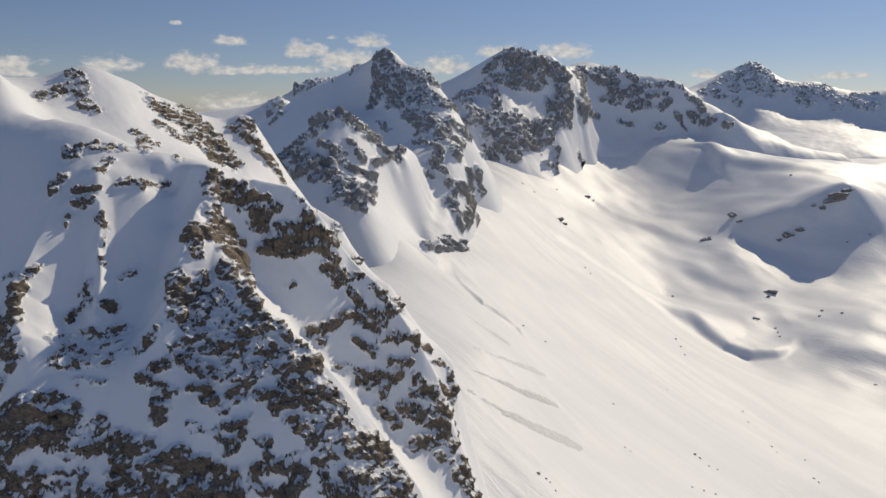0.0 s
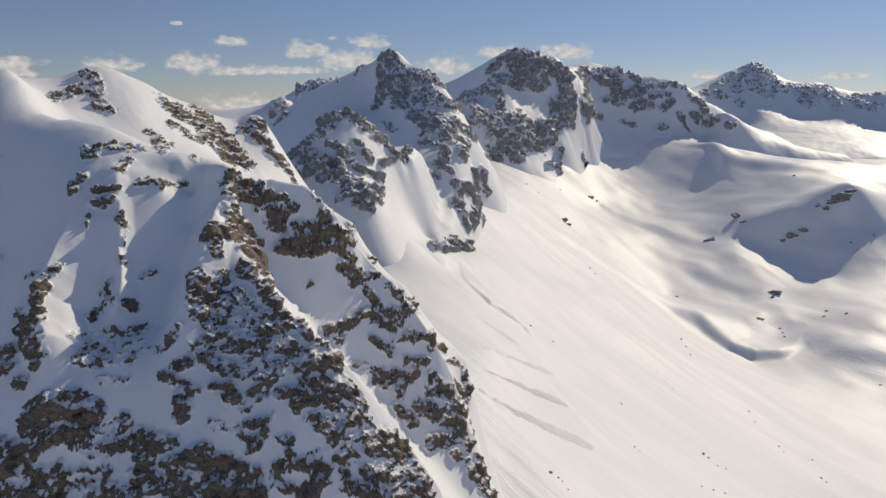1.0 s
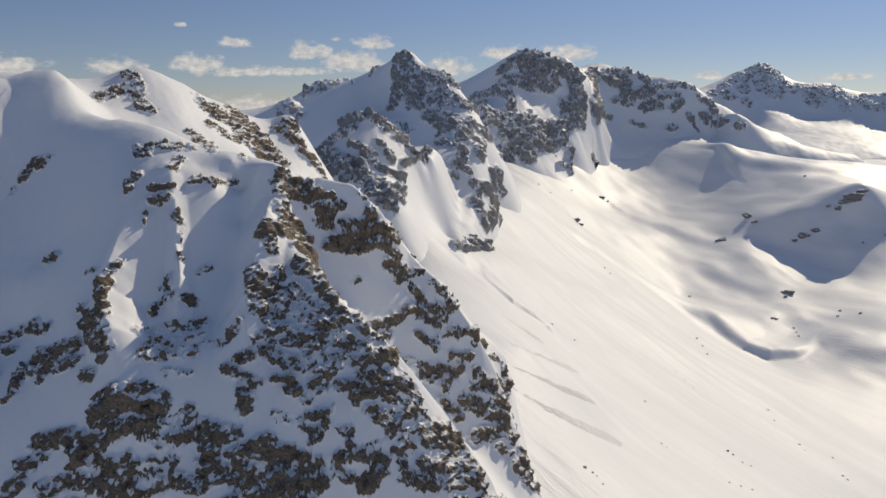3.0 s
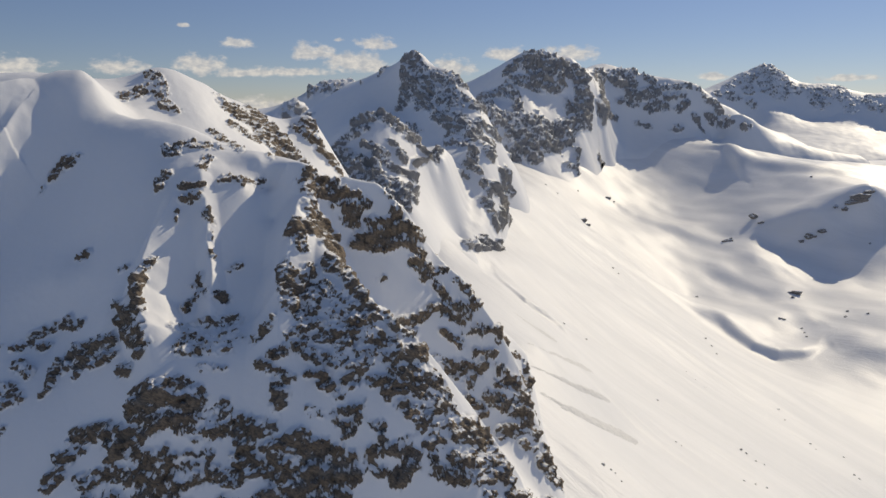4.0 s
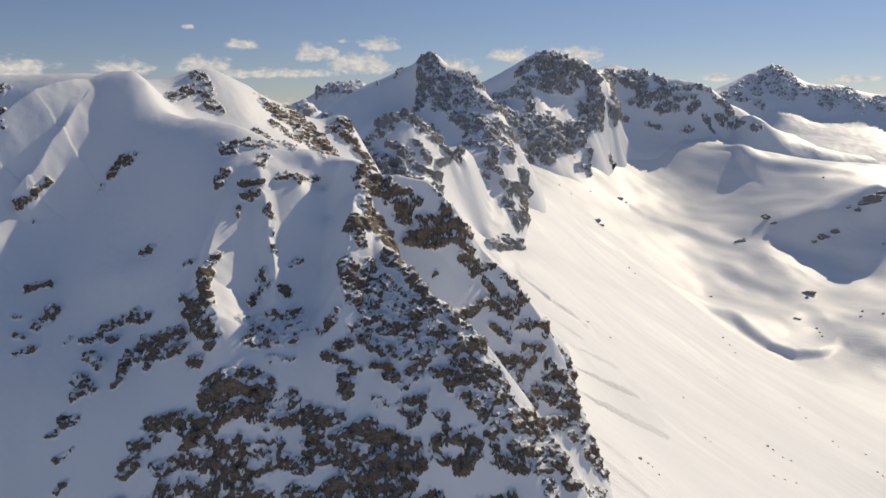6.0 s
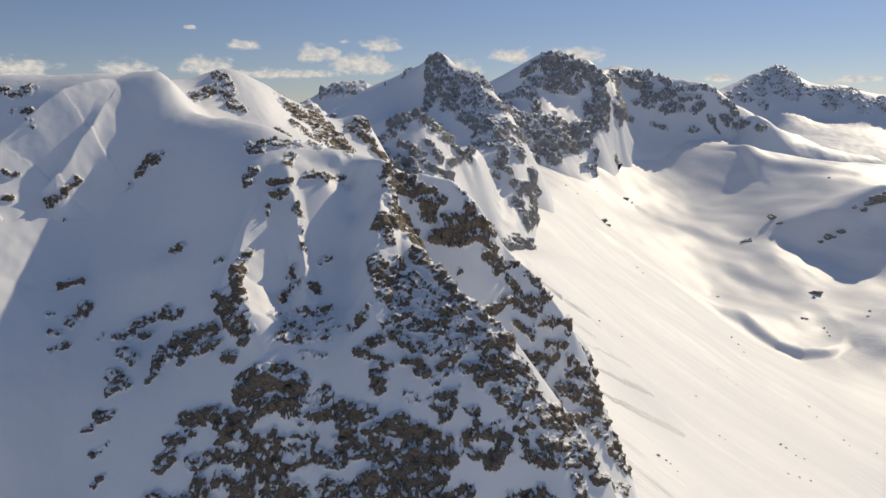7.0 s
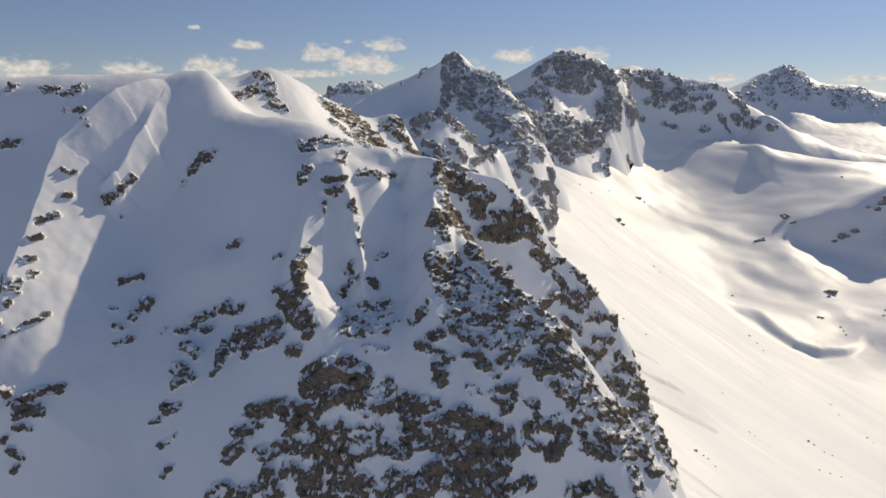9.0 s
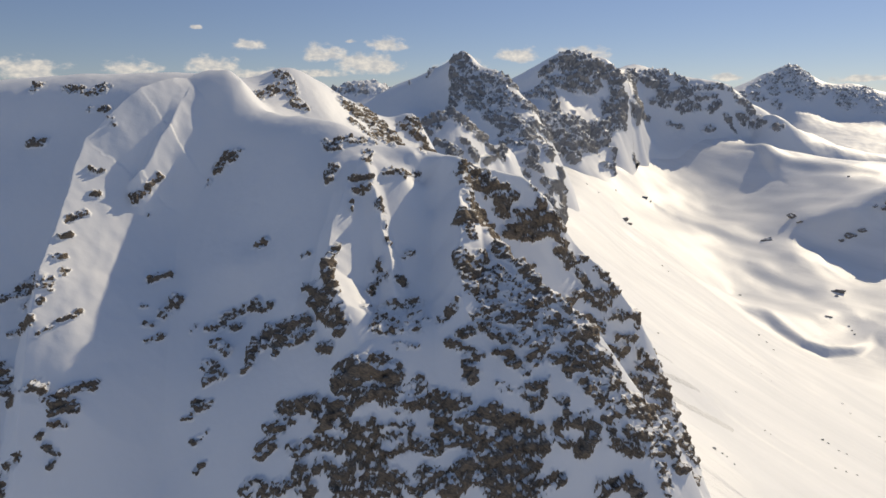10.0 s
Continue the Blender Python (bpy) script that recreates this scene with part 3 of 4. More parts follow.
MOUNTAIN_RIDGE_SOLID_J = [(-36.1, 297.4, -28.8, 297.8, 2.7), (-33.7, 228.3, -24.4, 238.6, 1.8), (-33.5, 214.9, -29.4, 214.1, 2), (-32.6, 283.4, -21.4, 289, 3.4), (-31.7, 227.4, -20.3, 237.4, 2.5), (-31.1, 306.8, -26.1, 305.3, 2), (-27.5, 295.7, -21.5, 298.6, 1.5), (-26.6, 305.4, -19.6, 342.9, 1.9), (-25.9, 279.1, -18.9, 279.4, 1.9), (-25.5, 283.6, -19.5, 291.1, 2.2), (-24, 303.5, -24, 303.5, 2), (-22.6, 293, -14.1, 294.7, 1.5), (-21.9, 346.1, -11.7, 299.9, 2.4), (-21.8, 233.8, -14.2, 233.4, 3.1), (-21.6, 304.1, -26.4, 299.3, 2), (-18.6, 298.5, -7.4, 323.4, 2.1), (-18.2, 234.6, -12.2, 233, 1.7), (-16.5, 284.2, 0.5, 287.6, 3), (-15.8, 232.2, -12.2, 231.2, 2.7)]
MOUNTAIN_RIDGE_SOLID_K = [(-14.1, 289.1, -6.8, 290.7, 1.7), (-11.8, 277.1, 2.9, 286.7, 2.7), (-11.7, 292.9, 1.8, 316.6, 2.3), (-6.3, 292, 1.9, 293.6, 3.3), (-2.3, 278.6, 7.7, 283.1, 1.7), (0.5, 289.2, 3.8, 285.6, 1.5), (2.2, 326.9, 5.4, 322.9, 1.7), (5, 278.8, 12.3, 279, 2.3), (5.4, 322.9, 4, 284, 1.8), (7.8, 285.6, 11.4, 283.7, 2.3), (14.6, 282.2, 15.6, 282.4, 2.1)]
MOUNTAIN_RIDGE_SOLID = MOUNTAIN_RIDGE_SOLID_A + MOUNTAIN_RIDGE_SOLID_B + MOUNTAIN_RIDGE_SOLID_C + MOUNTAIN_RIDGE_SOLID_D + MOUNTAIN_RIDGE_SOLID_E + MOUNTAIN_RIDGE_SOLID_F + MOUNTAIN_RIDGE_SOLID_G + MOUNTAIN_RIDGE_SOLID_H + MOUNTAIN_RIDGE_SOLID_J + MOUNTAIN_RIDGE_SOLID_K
FAR_PEAK_SOLID = [(-759, 3872, -690, 3811, 12.2), (-745, 3806, -679, 3850, 15.1), (-729, 3098, -708, 3086, 14.8)]
SNOW_PEAK_BROKEN = [(1158, 3306, 1236, 3311, 19.2), (1210, 3354, 1271, 3383, 14), (1275, 3398, 1331, 3410, 19.9), (1291, 3290, 1303, 3251, 13.7), (1311, 3426, 1306, 3335, 19.7), (1377, 3324, 1436, 3281, 16.8), (1385, 3456, 1440, 3467, 23.3), (1393, 3444, 1387, 3354, 25.7), (1427, 3397, 1447, 3311, 25.6), (1439, 3442, 1474, 3411, 23.2), (1482, 3373, 1511, 3335, 17.1), (1488, 3354, 1499, 3314, 19.9), (1511, 3309, 1534, 3316, 8.5), (1545, 3337, 1584, 3310, 17.1), (1641, 3300, 1681, 3225, 25.6), (1702, 3313, 1681, 3171, 19.9), (1742, 3202, 1798, 3124, 25.4)]
MOUNTAIN_RANGE_SOLID = [(392, 2118, 356, 1879, 15.8), (424, 2132, 500, 2182, 15.5), (440, 2129, 493, 2148, 11.9), (481, 2123, 557, 2140, 15.4), (532, 2177, 554, 2164, 8.7), (536, 2112, 577, 2114, 13.6), (682, 2153, 697, 2143, 7), (713, 2138, 713, 2138, 10.5), (738, 2135, 738, 2135, 14.1), (788, 2046, 788, 2046, 12)]
ROCK_MASSIF_BROKEN = [(62, 1616, 125, 1626, 16.4), (76, 1630, 182, 1686, 15.5), (95, 1752, 135, 1761, 11), (103, 1571, 108, 1544, 9.7), (135, 1756, 220, 1792, 13.9), (170, 1693, 195, 1687, 11.9), (282, 1844, 293, 1794, 11.5), (336, 1797, 336, 1797, 12.8)]
MOUNTAIN_RANGE_BROKEN = [(346, 1871, 428, 2053, 7.8), (350, 1901, 453, 2102, 7.9), (351, 1994, 370, 2014, 11.1), (384, 2107, 346, 1876, 14.2), (478, 2106, 498, 2114, 8.4), (497, 2075, 529, 2072, 6.7), (575, 2148, 658, 2153, 8.7), (588, 2130, 637, 2133, 6.9), (600, 2065, 617, 2070, 8.4), (615, 2106, 642, 2119, 8.6), (663, 2101, 684, 2083, 6.9), (707, 2113, 755, 2085, 12.1), (713, 2133, 735, 2151, 7), (769, 2126, 769, 2126, 10.6)]
ROCK_MASSIF_SOLID = [(42, 1767, 106, 1726, 15), (53, 1694, 75, 1613, 11.6), (110, 1586, 207, 1666, 20.4), (110, 1792, 166, 1816, 12.7), (119, 1720, 123, 1677, 9.3), (122, 1542, 129, 1541, 3.6), (134, 1575, 160, 1589, 9.9), (164, 1790, 191, 1785, 18.2), (165, 1642, 238, 1708, 15.8), (194, 1821, 221, 1809, 24.2), (209, 1692, 273, 1767, 16.3), (230, 1639, 245, 1655, 5.2), (238, 1841, 295, 1859, 18.9), (258, 1785, 292, 1812, 17), (265, 1705, 257, 1649, 5.3), (298, 1839, 299, 1811, 11.5), (310, 1837, 301, 1790, 12.9), (310, 1837, 310, 1837, 13.1)]
ROCK_PEAK_BROKEN = [(-140, 1245, -150, 1227, 2.9), (-97, 1092, -79, 1070, 4.2), (-65, 1144, -38, 1108, 7.9), (-38, 1080, -13, 1038, 6.6), (-30, 1113, -21, 1071, 7.7), (-13, 1043, 7, 1022, 6.4), (11, 1045, 37, 1076, 7.4)]
ROCK_PEAK_SOLID = [(-279, 1243, -279, 1243, 12.9), (-181, 1234, -181, 1234, 2.9), (-112, 1144, -101, 1165, 6.3), (-104, 1208, -104, 1150, 8.3), (-94, 1203, -79, 1183, 8.4), (-93, 1180, -73, 1122, 10.8), (-76, 1124, -53, 1090, 6), (-74, 1164, -60, 1127, 8), (-57, 1164, -30, 1130, 8), (-53, 1082, -35, 1052, 7.5), (-47, 1108, -25, 1081, 6.8), (-37, 1029, -5, 1004, 5.6), (-37, 1167, -13, 1143, 7.2), (-33, 1050, -5, 1020, 8.9), (-13, 1103, 4, 1070, 7.6), (3, 1004, 27, 1043, 5.6), (13, 1105, 13, 1105, 11.2), (48, 1049, 54, 1035, 4.9), (57, 1128, 57, 1128, 4.4)]
ROCK_CRAG_SOLID_A = [(-140, 729, -149, 730, 4.1), (-138, 694, -106, 697, 5), (-129, 749, -100, 751, 5.3), (-116, 690, -88, 684, 4.3), (-94, 749, -75, 760, 7.1), (-86, 655, -74, 657, 4.2), (-85, 704, -70, 722, 4.5), (-82, 675, -69, 704, 5.4), (-71, 739, -50, 790, 3), (-67, 765, -55, 775, 3), (-48, 808, -50, 785, 3.7), (-36, 989, -5, 991, 3.9), (-13, 979, 15, 893, 8), (-7, 733, 15, 779, 3.6), (-7, 746, 18, 794, 4.3), (-6, 881, -6, 868, 4.8), (-5, 994, -5, 994, 4.7), (5, 775, -18, 702, 4.1), (14, 888, 14, 888, 5.6)]
ROCK_CRAG_SOLID_B = [(20, 805, 24, 795, 3.2), (21, 864, 37, 908, 7.7), (30, 913, 33, 908, 5.7), (32, 875, 27, 848, 8.2), (42, 924, 42, 924, 5.1)]
ROCK_CRAG_SOLID = ROCK_CRAG_SOLID_A + ROCK_CRAG_SOLID_B
ROCK_CRAG_BROKEN = [(-154, 726, -139, 699, 7.4), (-141, 718, -105, 689, 5), (-134, 706, -117, 699, 3.3), (-121, 735, -132, 731, 4.6), (-120, 682, -93, 675, 4.8), (-119, 717, -97, 714, 2.8), (-107, 708, -90, 701, 3.3), (-102, 660, -96, 661, 3.7), (-92, 668, -72, 676, 8), (-92, 728, -81, 723, 4), (-67, 773, -45, 808, 3.7), (-23, 847, -13, 851, 2.7), (-13, 865, 2, 859, 4), (7, 850, 13, 846, 4.7), (10, 830, 19, 823, 7.2)]
SNOW_PEAK_SOLID = [(1597, 3312, 1580, 3241, 31.2), (1779, 3227, 1852, 3186, 11.5)]


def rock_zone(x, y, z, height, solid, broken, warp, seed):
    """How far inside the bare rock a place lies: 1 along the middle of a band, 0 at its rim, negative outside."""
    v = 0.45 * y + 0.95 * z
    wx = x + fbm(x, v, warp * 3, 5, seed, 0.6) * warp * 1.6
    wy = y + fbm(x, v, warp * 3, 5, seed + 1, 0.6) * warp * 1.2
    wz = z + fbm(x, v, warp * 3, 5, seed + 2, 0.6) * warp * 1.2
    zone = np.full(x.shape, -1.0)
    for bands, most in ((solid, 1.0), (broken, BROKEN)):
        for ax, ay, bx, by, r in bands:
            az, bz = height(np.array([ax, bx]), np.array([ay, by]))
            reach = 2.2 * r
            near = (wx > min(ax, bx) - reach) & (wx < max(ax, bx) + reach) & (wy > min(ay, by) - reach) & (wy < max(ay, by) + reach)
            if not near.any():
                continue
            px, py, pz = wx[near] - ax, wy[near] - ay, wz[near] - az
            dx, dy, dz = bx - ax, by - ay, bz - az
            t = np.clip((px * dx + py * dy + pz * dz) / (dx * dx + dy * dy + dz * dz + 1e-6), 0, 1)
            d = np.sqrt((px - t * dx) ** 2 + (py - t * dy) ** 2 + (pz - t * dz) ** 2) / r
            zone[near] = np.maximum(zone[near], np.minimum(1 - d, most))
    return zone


BROKEN = -0.05


def turned(x, y, degrees, squeeze):
    """Coordinates turned and squeezed across, for streaks that run at that angle to the x axis."""
    c, s = math.cos(radians(degrees)), math.sin(radians(degrees))
    return c * x + s * y, (c * y - s * x) * squeeze


def facets(x, y, size, seed):
    """Broken rock: cells, each a plane tilted its own way. Returns the planes' height and a number from -1 to 1 for each cell."""
    x, y = x / size, y / size
    ix, iy = np.floor(x), np.floor(y)
    best = np.full(x.shape, 9.0)
    plane, own = np.zeros(x.shape), np.zeros(x.shape)
    for dx in (-1, 0, 1):
        for dy in (-1, 0, 1):
            jx, jy = lattice(ix + dx, iy + dy, seed)
            ox, oy = x - (ix + dx + 0.5 + 0.42 * jx), y - (iy + dy + 0.5 + 0.42 * jy)
            d = ox * ox + oy * oy
            near = d < best
            gx, gy = lattice(ix + dx, iy + dy, seed + 5)
            best = np.where(near, d, best)
            plane = np.where(near, gx * ox + gy * oy + 0.45 * jx * gy, plane)
            own = np.where(near, gx, own)
    return plane, own


def rocky(x, y, z, zone, size, high, seed, dip, gully=0.0, bones=0.0, hold=0.5, streak=0.3):
    """Breaks a smooth surface into blocks and ledges where rock shows. Returns places and bareness."""
    y0, y = y, 0.45 * y + 0.95 * z      # so that the grain keeps its size on steep faces
    bend = fbm(x, y, size * 0.8, 4, seed + 9, 0.6) * size * 0.3
    u, v = turned(x + bend, y + 0.6 * bend, dip[0], 1.9)
    p, q = turned(x - bend, y + bend, dip[1], 1.6)
    big, of_big = facets(u, v, size * 0.5, seed)
    small, of_small = facets(p, q, size * 0.2, seed + 40)
    tiny, of_tiny = facets(u, v, size * 0.12, seed + 80)
    ragged = 0.2 * of_big + 0.24 * of_small + 0.14 * of_tiny + 0.75 * fbm(u, v, size * 0.5, 6, seed + 3, 0.66) + 0.45 * fbm(u, v, size * 0.15, 4, seed + 5, 0.7) * (1 - 0.6 * smooth(zone, 0.1, 0.5))
    cover = zone + 0.4 + ragged * smooth(zone, -0.8, -0.4)
    rock = smooth(cover, -0.04, 0.22)
    inside = smooth(zone, -0.2, 0.35)
    # ledges and gullies that hold snow
    ledge = (1 - streak) * fbm(u, v, size * 0.5, 6, seed + 11, 0.68) + 1.3 * streak * fbm(p, q * 1.5, size * 0.8, 6, seed + 12, 0.64) + 0.16 * of_small + 0.14 * of_tiny
    fall = fbm(x + 0.35 * y, 0.3 * y, size * 1.1, 4, seed + 21, 0.5, True)
    pockets = np.clip(smooth(ledge, 0.03 - 0.08 * streak, 0.25) + smooth(-fall, -0.2, 0.2) * gully * 0.7, 0, 1)
    lift = rock * high * (0.35 + 0.5 * big + 0.28 * small + 0.1 * tiny) - pockets * rock * high * 0.25
    lift = lift + inside * (fbm(x, y, size * 2, 3, seed + 14) + gully * (fall - 0.3)) * high * 0.6
    # bones of the mountain: ribs and notches far larger than the blocks, and snow runnels along the dip
    lift = lift + inside * bones * high * (fbm(x + 0.2 * y, 0.45 * y, size * 2.4, 3, seed + 25, 0.5, True) - 0.42)
    lift = lift + inside * bones * high * 0.9 * (fbm(p, q * 1.5, size * 1.3, 4, seed + 27, 0.5, True) - 0.3)
    # rock stands out square to the slope
    gy = np.gradient(z, axis=0) / np.maximum(np.gradient(y0, axis=0), 1e-6)
    gx = np.gradient(z, axis=1) / np.maximum(np.gradient(x, axis=1), 1e-6)
    size_n = np.sqrt(1 + gx * gx + gy * gy)
    out = z + lift / size_n
    ex, ey = x - lift * gx / size_n, y0 - lift * gy / size_n
    upper = z + lift * size_n
    gy = np.gradient(upper, axis=0) / np.maximum(np.gradient(y0, axis=0), 1e-6)
    gx = np.gradient(upper, axis=1) / np.maximum(np.gradient(x, axis=1), 1e-6)
    steep = np.hypot(gx, gy)
    bare = rock * (0.55 + 0.35 * smooth(steep, 0.7, 1.8)) - hold * pockets * rock - 0.6 * (1 - rock)
    return ex, ey, out, bare


# ---- the near ridge ----
# ribs: crest points (x, y, z, height over the face), reach on the side to the left of the way down, and on the other
RIBS = [
    ([(-236, 349, 327, 4), (-251, 328, 309, 17), (-259, 312, 298, 22), (-265, 300, 288, 24), (-264, 280, 272, 25), (-261, 258, 258, 26), (-257, 238, 250, 28), (-252, 220, 238, 26), (-247, 203, 228, 21), (-245, 188, 205, 12)], 46, 10),
    ([(-138, 290, 294, 1), (-146, 262, 275, 9), (-147, 240, 261, 12), (-137, 225, 245, 10), (-132, 217, 232, 1)], 14, 7),
    ([(-138, 290, 294, 1), (-130, 272, 285, 4), (-122, 252, 270, 6), (-120, 242, 257, 4), (-119, 235, 246, 0)], 5, 6),
    ([(-88, 272, 268, 2), (-68, 250, 251, 5), (-44, 239, 232, 6), (-27, 243, 208, 6), (-8, 236, 182, 6), (10, 215, 140, 5)], 5, 12),
    ([(-93, 297, 286, 5), (-95, 268, 270, 8), (-95, 243, 251, 9), (-91, 222, 228, 3)], 9, 12),
    ([(-92, 297, 287, 4), (-79, 305, 285, 8), (-66, 310, 281, 10), (-54, 308, 270, 11), (-41, 312, 249, 11), (-27, 308, 237, 11), (-12, 300, 216, 11), (-3, 298, 200, 9), (6, 290, 177, 6)], 9, 12),
    ([(-131, 440, 279, 2), (-97, 410, 271, 3), (-75, 395, 264, 4), (-55, 380, 255, 5), (-42, 365, 239, 5), (-26, 350, 228, 5), (-6, 344, 201, 5), (5, 334, 194, 5), (7, 312, 172, 4), (10, 300, 164, 4), (16, 285, 153, 4), (24, 245, 120, 4), (30, 200, 85, 3)], 8, 8),
]
SIDE_RIB = ([(-232, 333, 316, 1), (-233, 316, 299, 5), (-236, 304, 287, 7), (-239, 292, 276, 8), (-234, 285, 268, 0)], 11, 5)
# crest, from the far shoulder over the dome to the top of the rock spine
CREST = [(-404, 330, 318), (-311, 345, 325), (-238, 352, 328), (-222, 357, 332), (-216, 358, 333), (-208, 352, 328), (-200, 346, 318), (-189, 341, 313), (-174, 333, 312), (-161, 325, 310), (-154, 320, 308), (-140, 314, 302), (-129, 310, 298), (-116, 304, 295), (-103, 300, 293), (-96, 297, 287), (-91, 295, 279)]
RIDGE_LINES = [
    CREST,
    # sunlit summit behind the cornice and the ridge running on from it
    [(-225, 418, 331), (-214, 416, 335), (-203, 412, 338), (-197, 414, 338), (-190, 420, 336), (-180, 435, 330), (-174, 445, 324), (-164, 460, 318), (-151, 478, 310)],
    [(-207, 378, 319), (-195, 380, 314), (-184, 388, 311), (-170, 398, 309), (-158, 420, 304), (-144, 445, 296)],
    [(-139, 478, 305), (-133, 482, 310), (-127, 488, 310), (-123, 494, 300), (-121, 500, 291), (-117, 508, 279), (-112, 520, 263)], [(-190, 355, 306), (-160, 350, 300), (-125, 345, 288)],
    # rock steps below the spine, the gullies beside them
    [(-110, 400, 279), (-84, 368, 266), (-60, 338, 246), (-38, 330, 233), (-25, 325, 219)],
    [(-79, 290, 261), (-72, 286, 246), (-55, 281, 226), (-39, 277, 208), (-19, 274, 183), (4, 268, 159)],
    # face of the ridge, towards its foot
    [(-340, 325, 306), (-298, 323, 301), (-250, 318, 298), (-211, 308, 285)], [(-154, 302, 298), (-151, 286, 288)], [(-137, 312, 300), (-120, 288, 286)], [(-179, 271, 259)],
    [(-340, 265, 252), (-300, 262, 246)], [(-211, 262, 247), (-175, 262, 254)], [(-104, 245, 241)],
    [(-340, 232, 218), (-300, 235, 221)], [(-212, 247, 235), (-181, 249, 234), (-152, 228, 232)], [(-120, 228, 237), (-100, 230, 236)],
    [(-188, 228, 219)], [(-320, 212, 190), (-230, 207, 203), (-199, 206, 188), (-172, 209, 198), (-152, 209, 207), (-128, 212, 226), (-107, 209, 204), (-83, 211, 211), (-55, 215, 205), (-25, 218, 185)],
    [(-155, 196, 185), (-120, 197, 186), (-88, 198, 185), (-66, 203, 182), (-34, 210, 170)],
    [(-320, 185, 155), (-260, 185, 172), (-220, 185, 168), (-150, 186, 150), (-107, 186, 150), (-60, 186, 145), (0, 186, 110)],
    # the bowl beside the spine
    [(-112, 300, 282), (-107, 285, 272), (-104, 265, 256)],
    # floor of the couloir beyond the dome
    [(-222, 330, 308), (-229, 300, 276), (-228, 280, 258), (-225, 262, 245), (-230, 240, 229), (-228, 217, 212)], [(-290, 300, 281), (-282, 264, 246), (-278, 235, 222), (-275, 210, 203)],
    # snow beside the ribs of the sunlit pocket
    [(-137, 288, 291), (-134, 262, 265), (-134, 245, 248), (-126, 230, 238)], [(-158, 262, 262), (-158, 240, 243), (-150, 225, 230)],
    # back of the ridge, out of sight
    [(-420, 520, 220), (-250, 520, 230), (-160, 560, 250), (-90, 540, 230)],
    [(-80, 450, 215), (-45, 415, 190), (-5, 375, 150), (20, 335, 135), (22, 305, 125), (30, 280, 105), (40, 240, 70), (48, 200, 40)],
]
ridge = Relief(RIDGE_LINES + [[(px, py, pz - 0.6 * h) for px, py, pz, h in line] for line, _, _ in RIBS[3:]], 12, 1.4, 0.5)


def ridge_height(x, y):
    """The near ridge's surface, its ribs standing out of it."""
    z = ridge(x, y)
    wx, wy = x + fbm(x, y, 18, 3, 61) * 2.0, y + fbm(x, y, 18, 3, 62) * 2.0
    for line, lit, other in RIBS + [SIDE_RIB]:
        d, side, high = along(wx, wy, [(px, py, h) for px, py, _, h in line])
        near = np.clip(1 - d / np.where(side > 0, lit, other), 0, 1)
        z = z + high * near ** 1.15
    return z


def build_near_ridge():
    x, y = grid(-345, 42, 820, 182, 520, 580, 1.35)
    z = ridge_height(x, y)
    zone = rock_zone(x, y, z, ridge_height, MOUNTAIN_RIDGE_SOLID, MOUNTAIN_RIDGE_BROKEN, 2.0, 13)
    z = z + fbm(x, y, 26, 3, 21) * 0.8 + fbm(x, y, 6, 3, 23) * 0.12
    x, y, z, bare = rocky(x, y, z, zone, 15, 2.8, 3, (30, -38), 0.4, 0.5, 0.85)
    mountain("mountain_ridge", x, y, z, bare, NEAR_ROCK, "steep shaded snow face with dark rocky ribs and a lit crest", "snow_face", "rock_outcrop", 40, 280)


build_near_ridge()


# ---- mountains beyond ----
def build_mountain(name, x0, x1, nx, y0, y1, ny, lines, step, solid, broken, mat, size, high, seed, dip, label, sink="", most=60, bones=1.5):
    shape = Relief(lines, step, 1.5, 0.25 * step ** 1.5)
    x, y = grid(x0, x1, nx, y0, y1, ny)
    z = shape(x, y)
    zone = rock_zone(x, y, z, shape, solid, broken, size * 0.2, seed + 2) + 0.15
    z = z + fbm(x, y, size * 2, 3, seed + 4) * high * 0.35
    # the open edges dip under the snow of the basin
    for side, d in (("s", (y - y0) / (y1 - y0)), ("n", (y1 - y) / (y1 - y0)), ("w", (x - x0) / (x1 - x0)), ("e", (x1 - x) / (x1 - x0))):
        if side in sink:
            z = z - 60 * (1 - smooth(d, 0.0, 0.1)) ** 2
    x, y, z, bare = rocky(x, y, z - 0.4 * high, zone, size, high, seed, dip, 0.8, bones, 1.0, 0.85)
    mountain(name, x, y, z, bare, mat, label, "snow_slope", "rock_outcrop", 30, most)


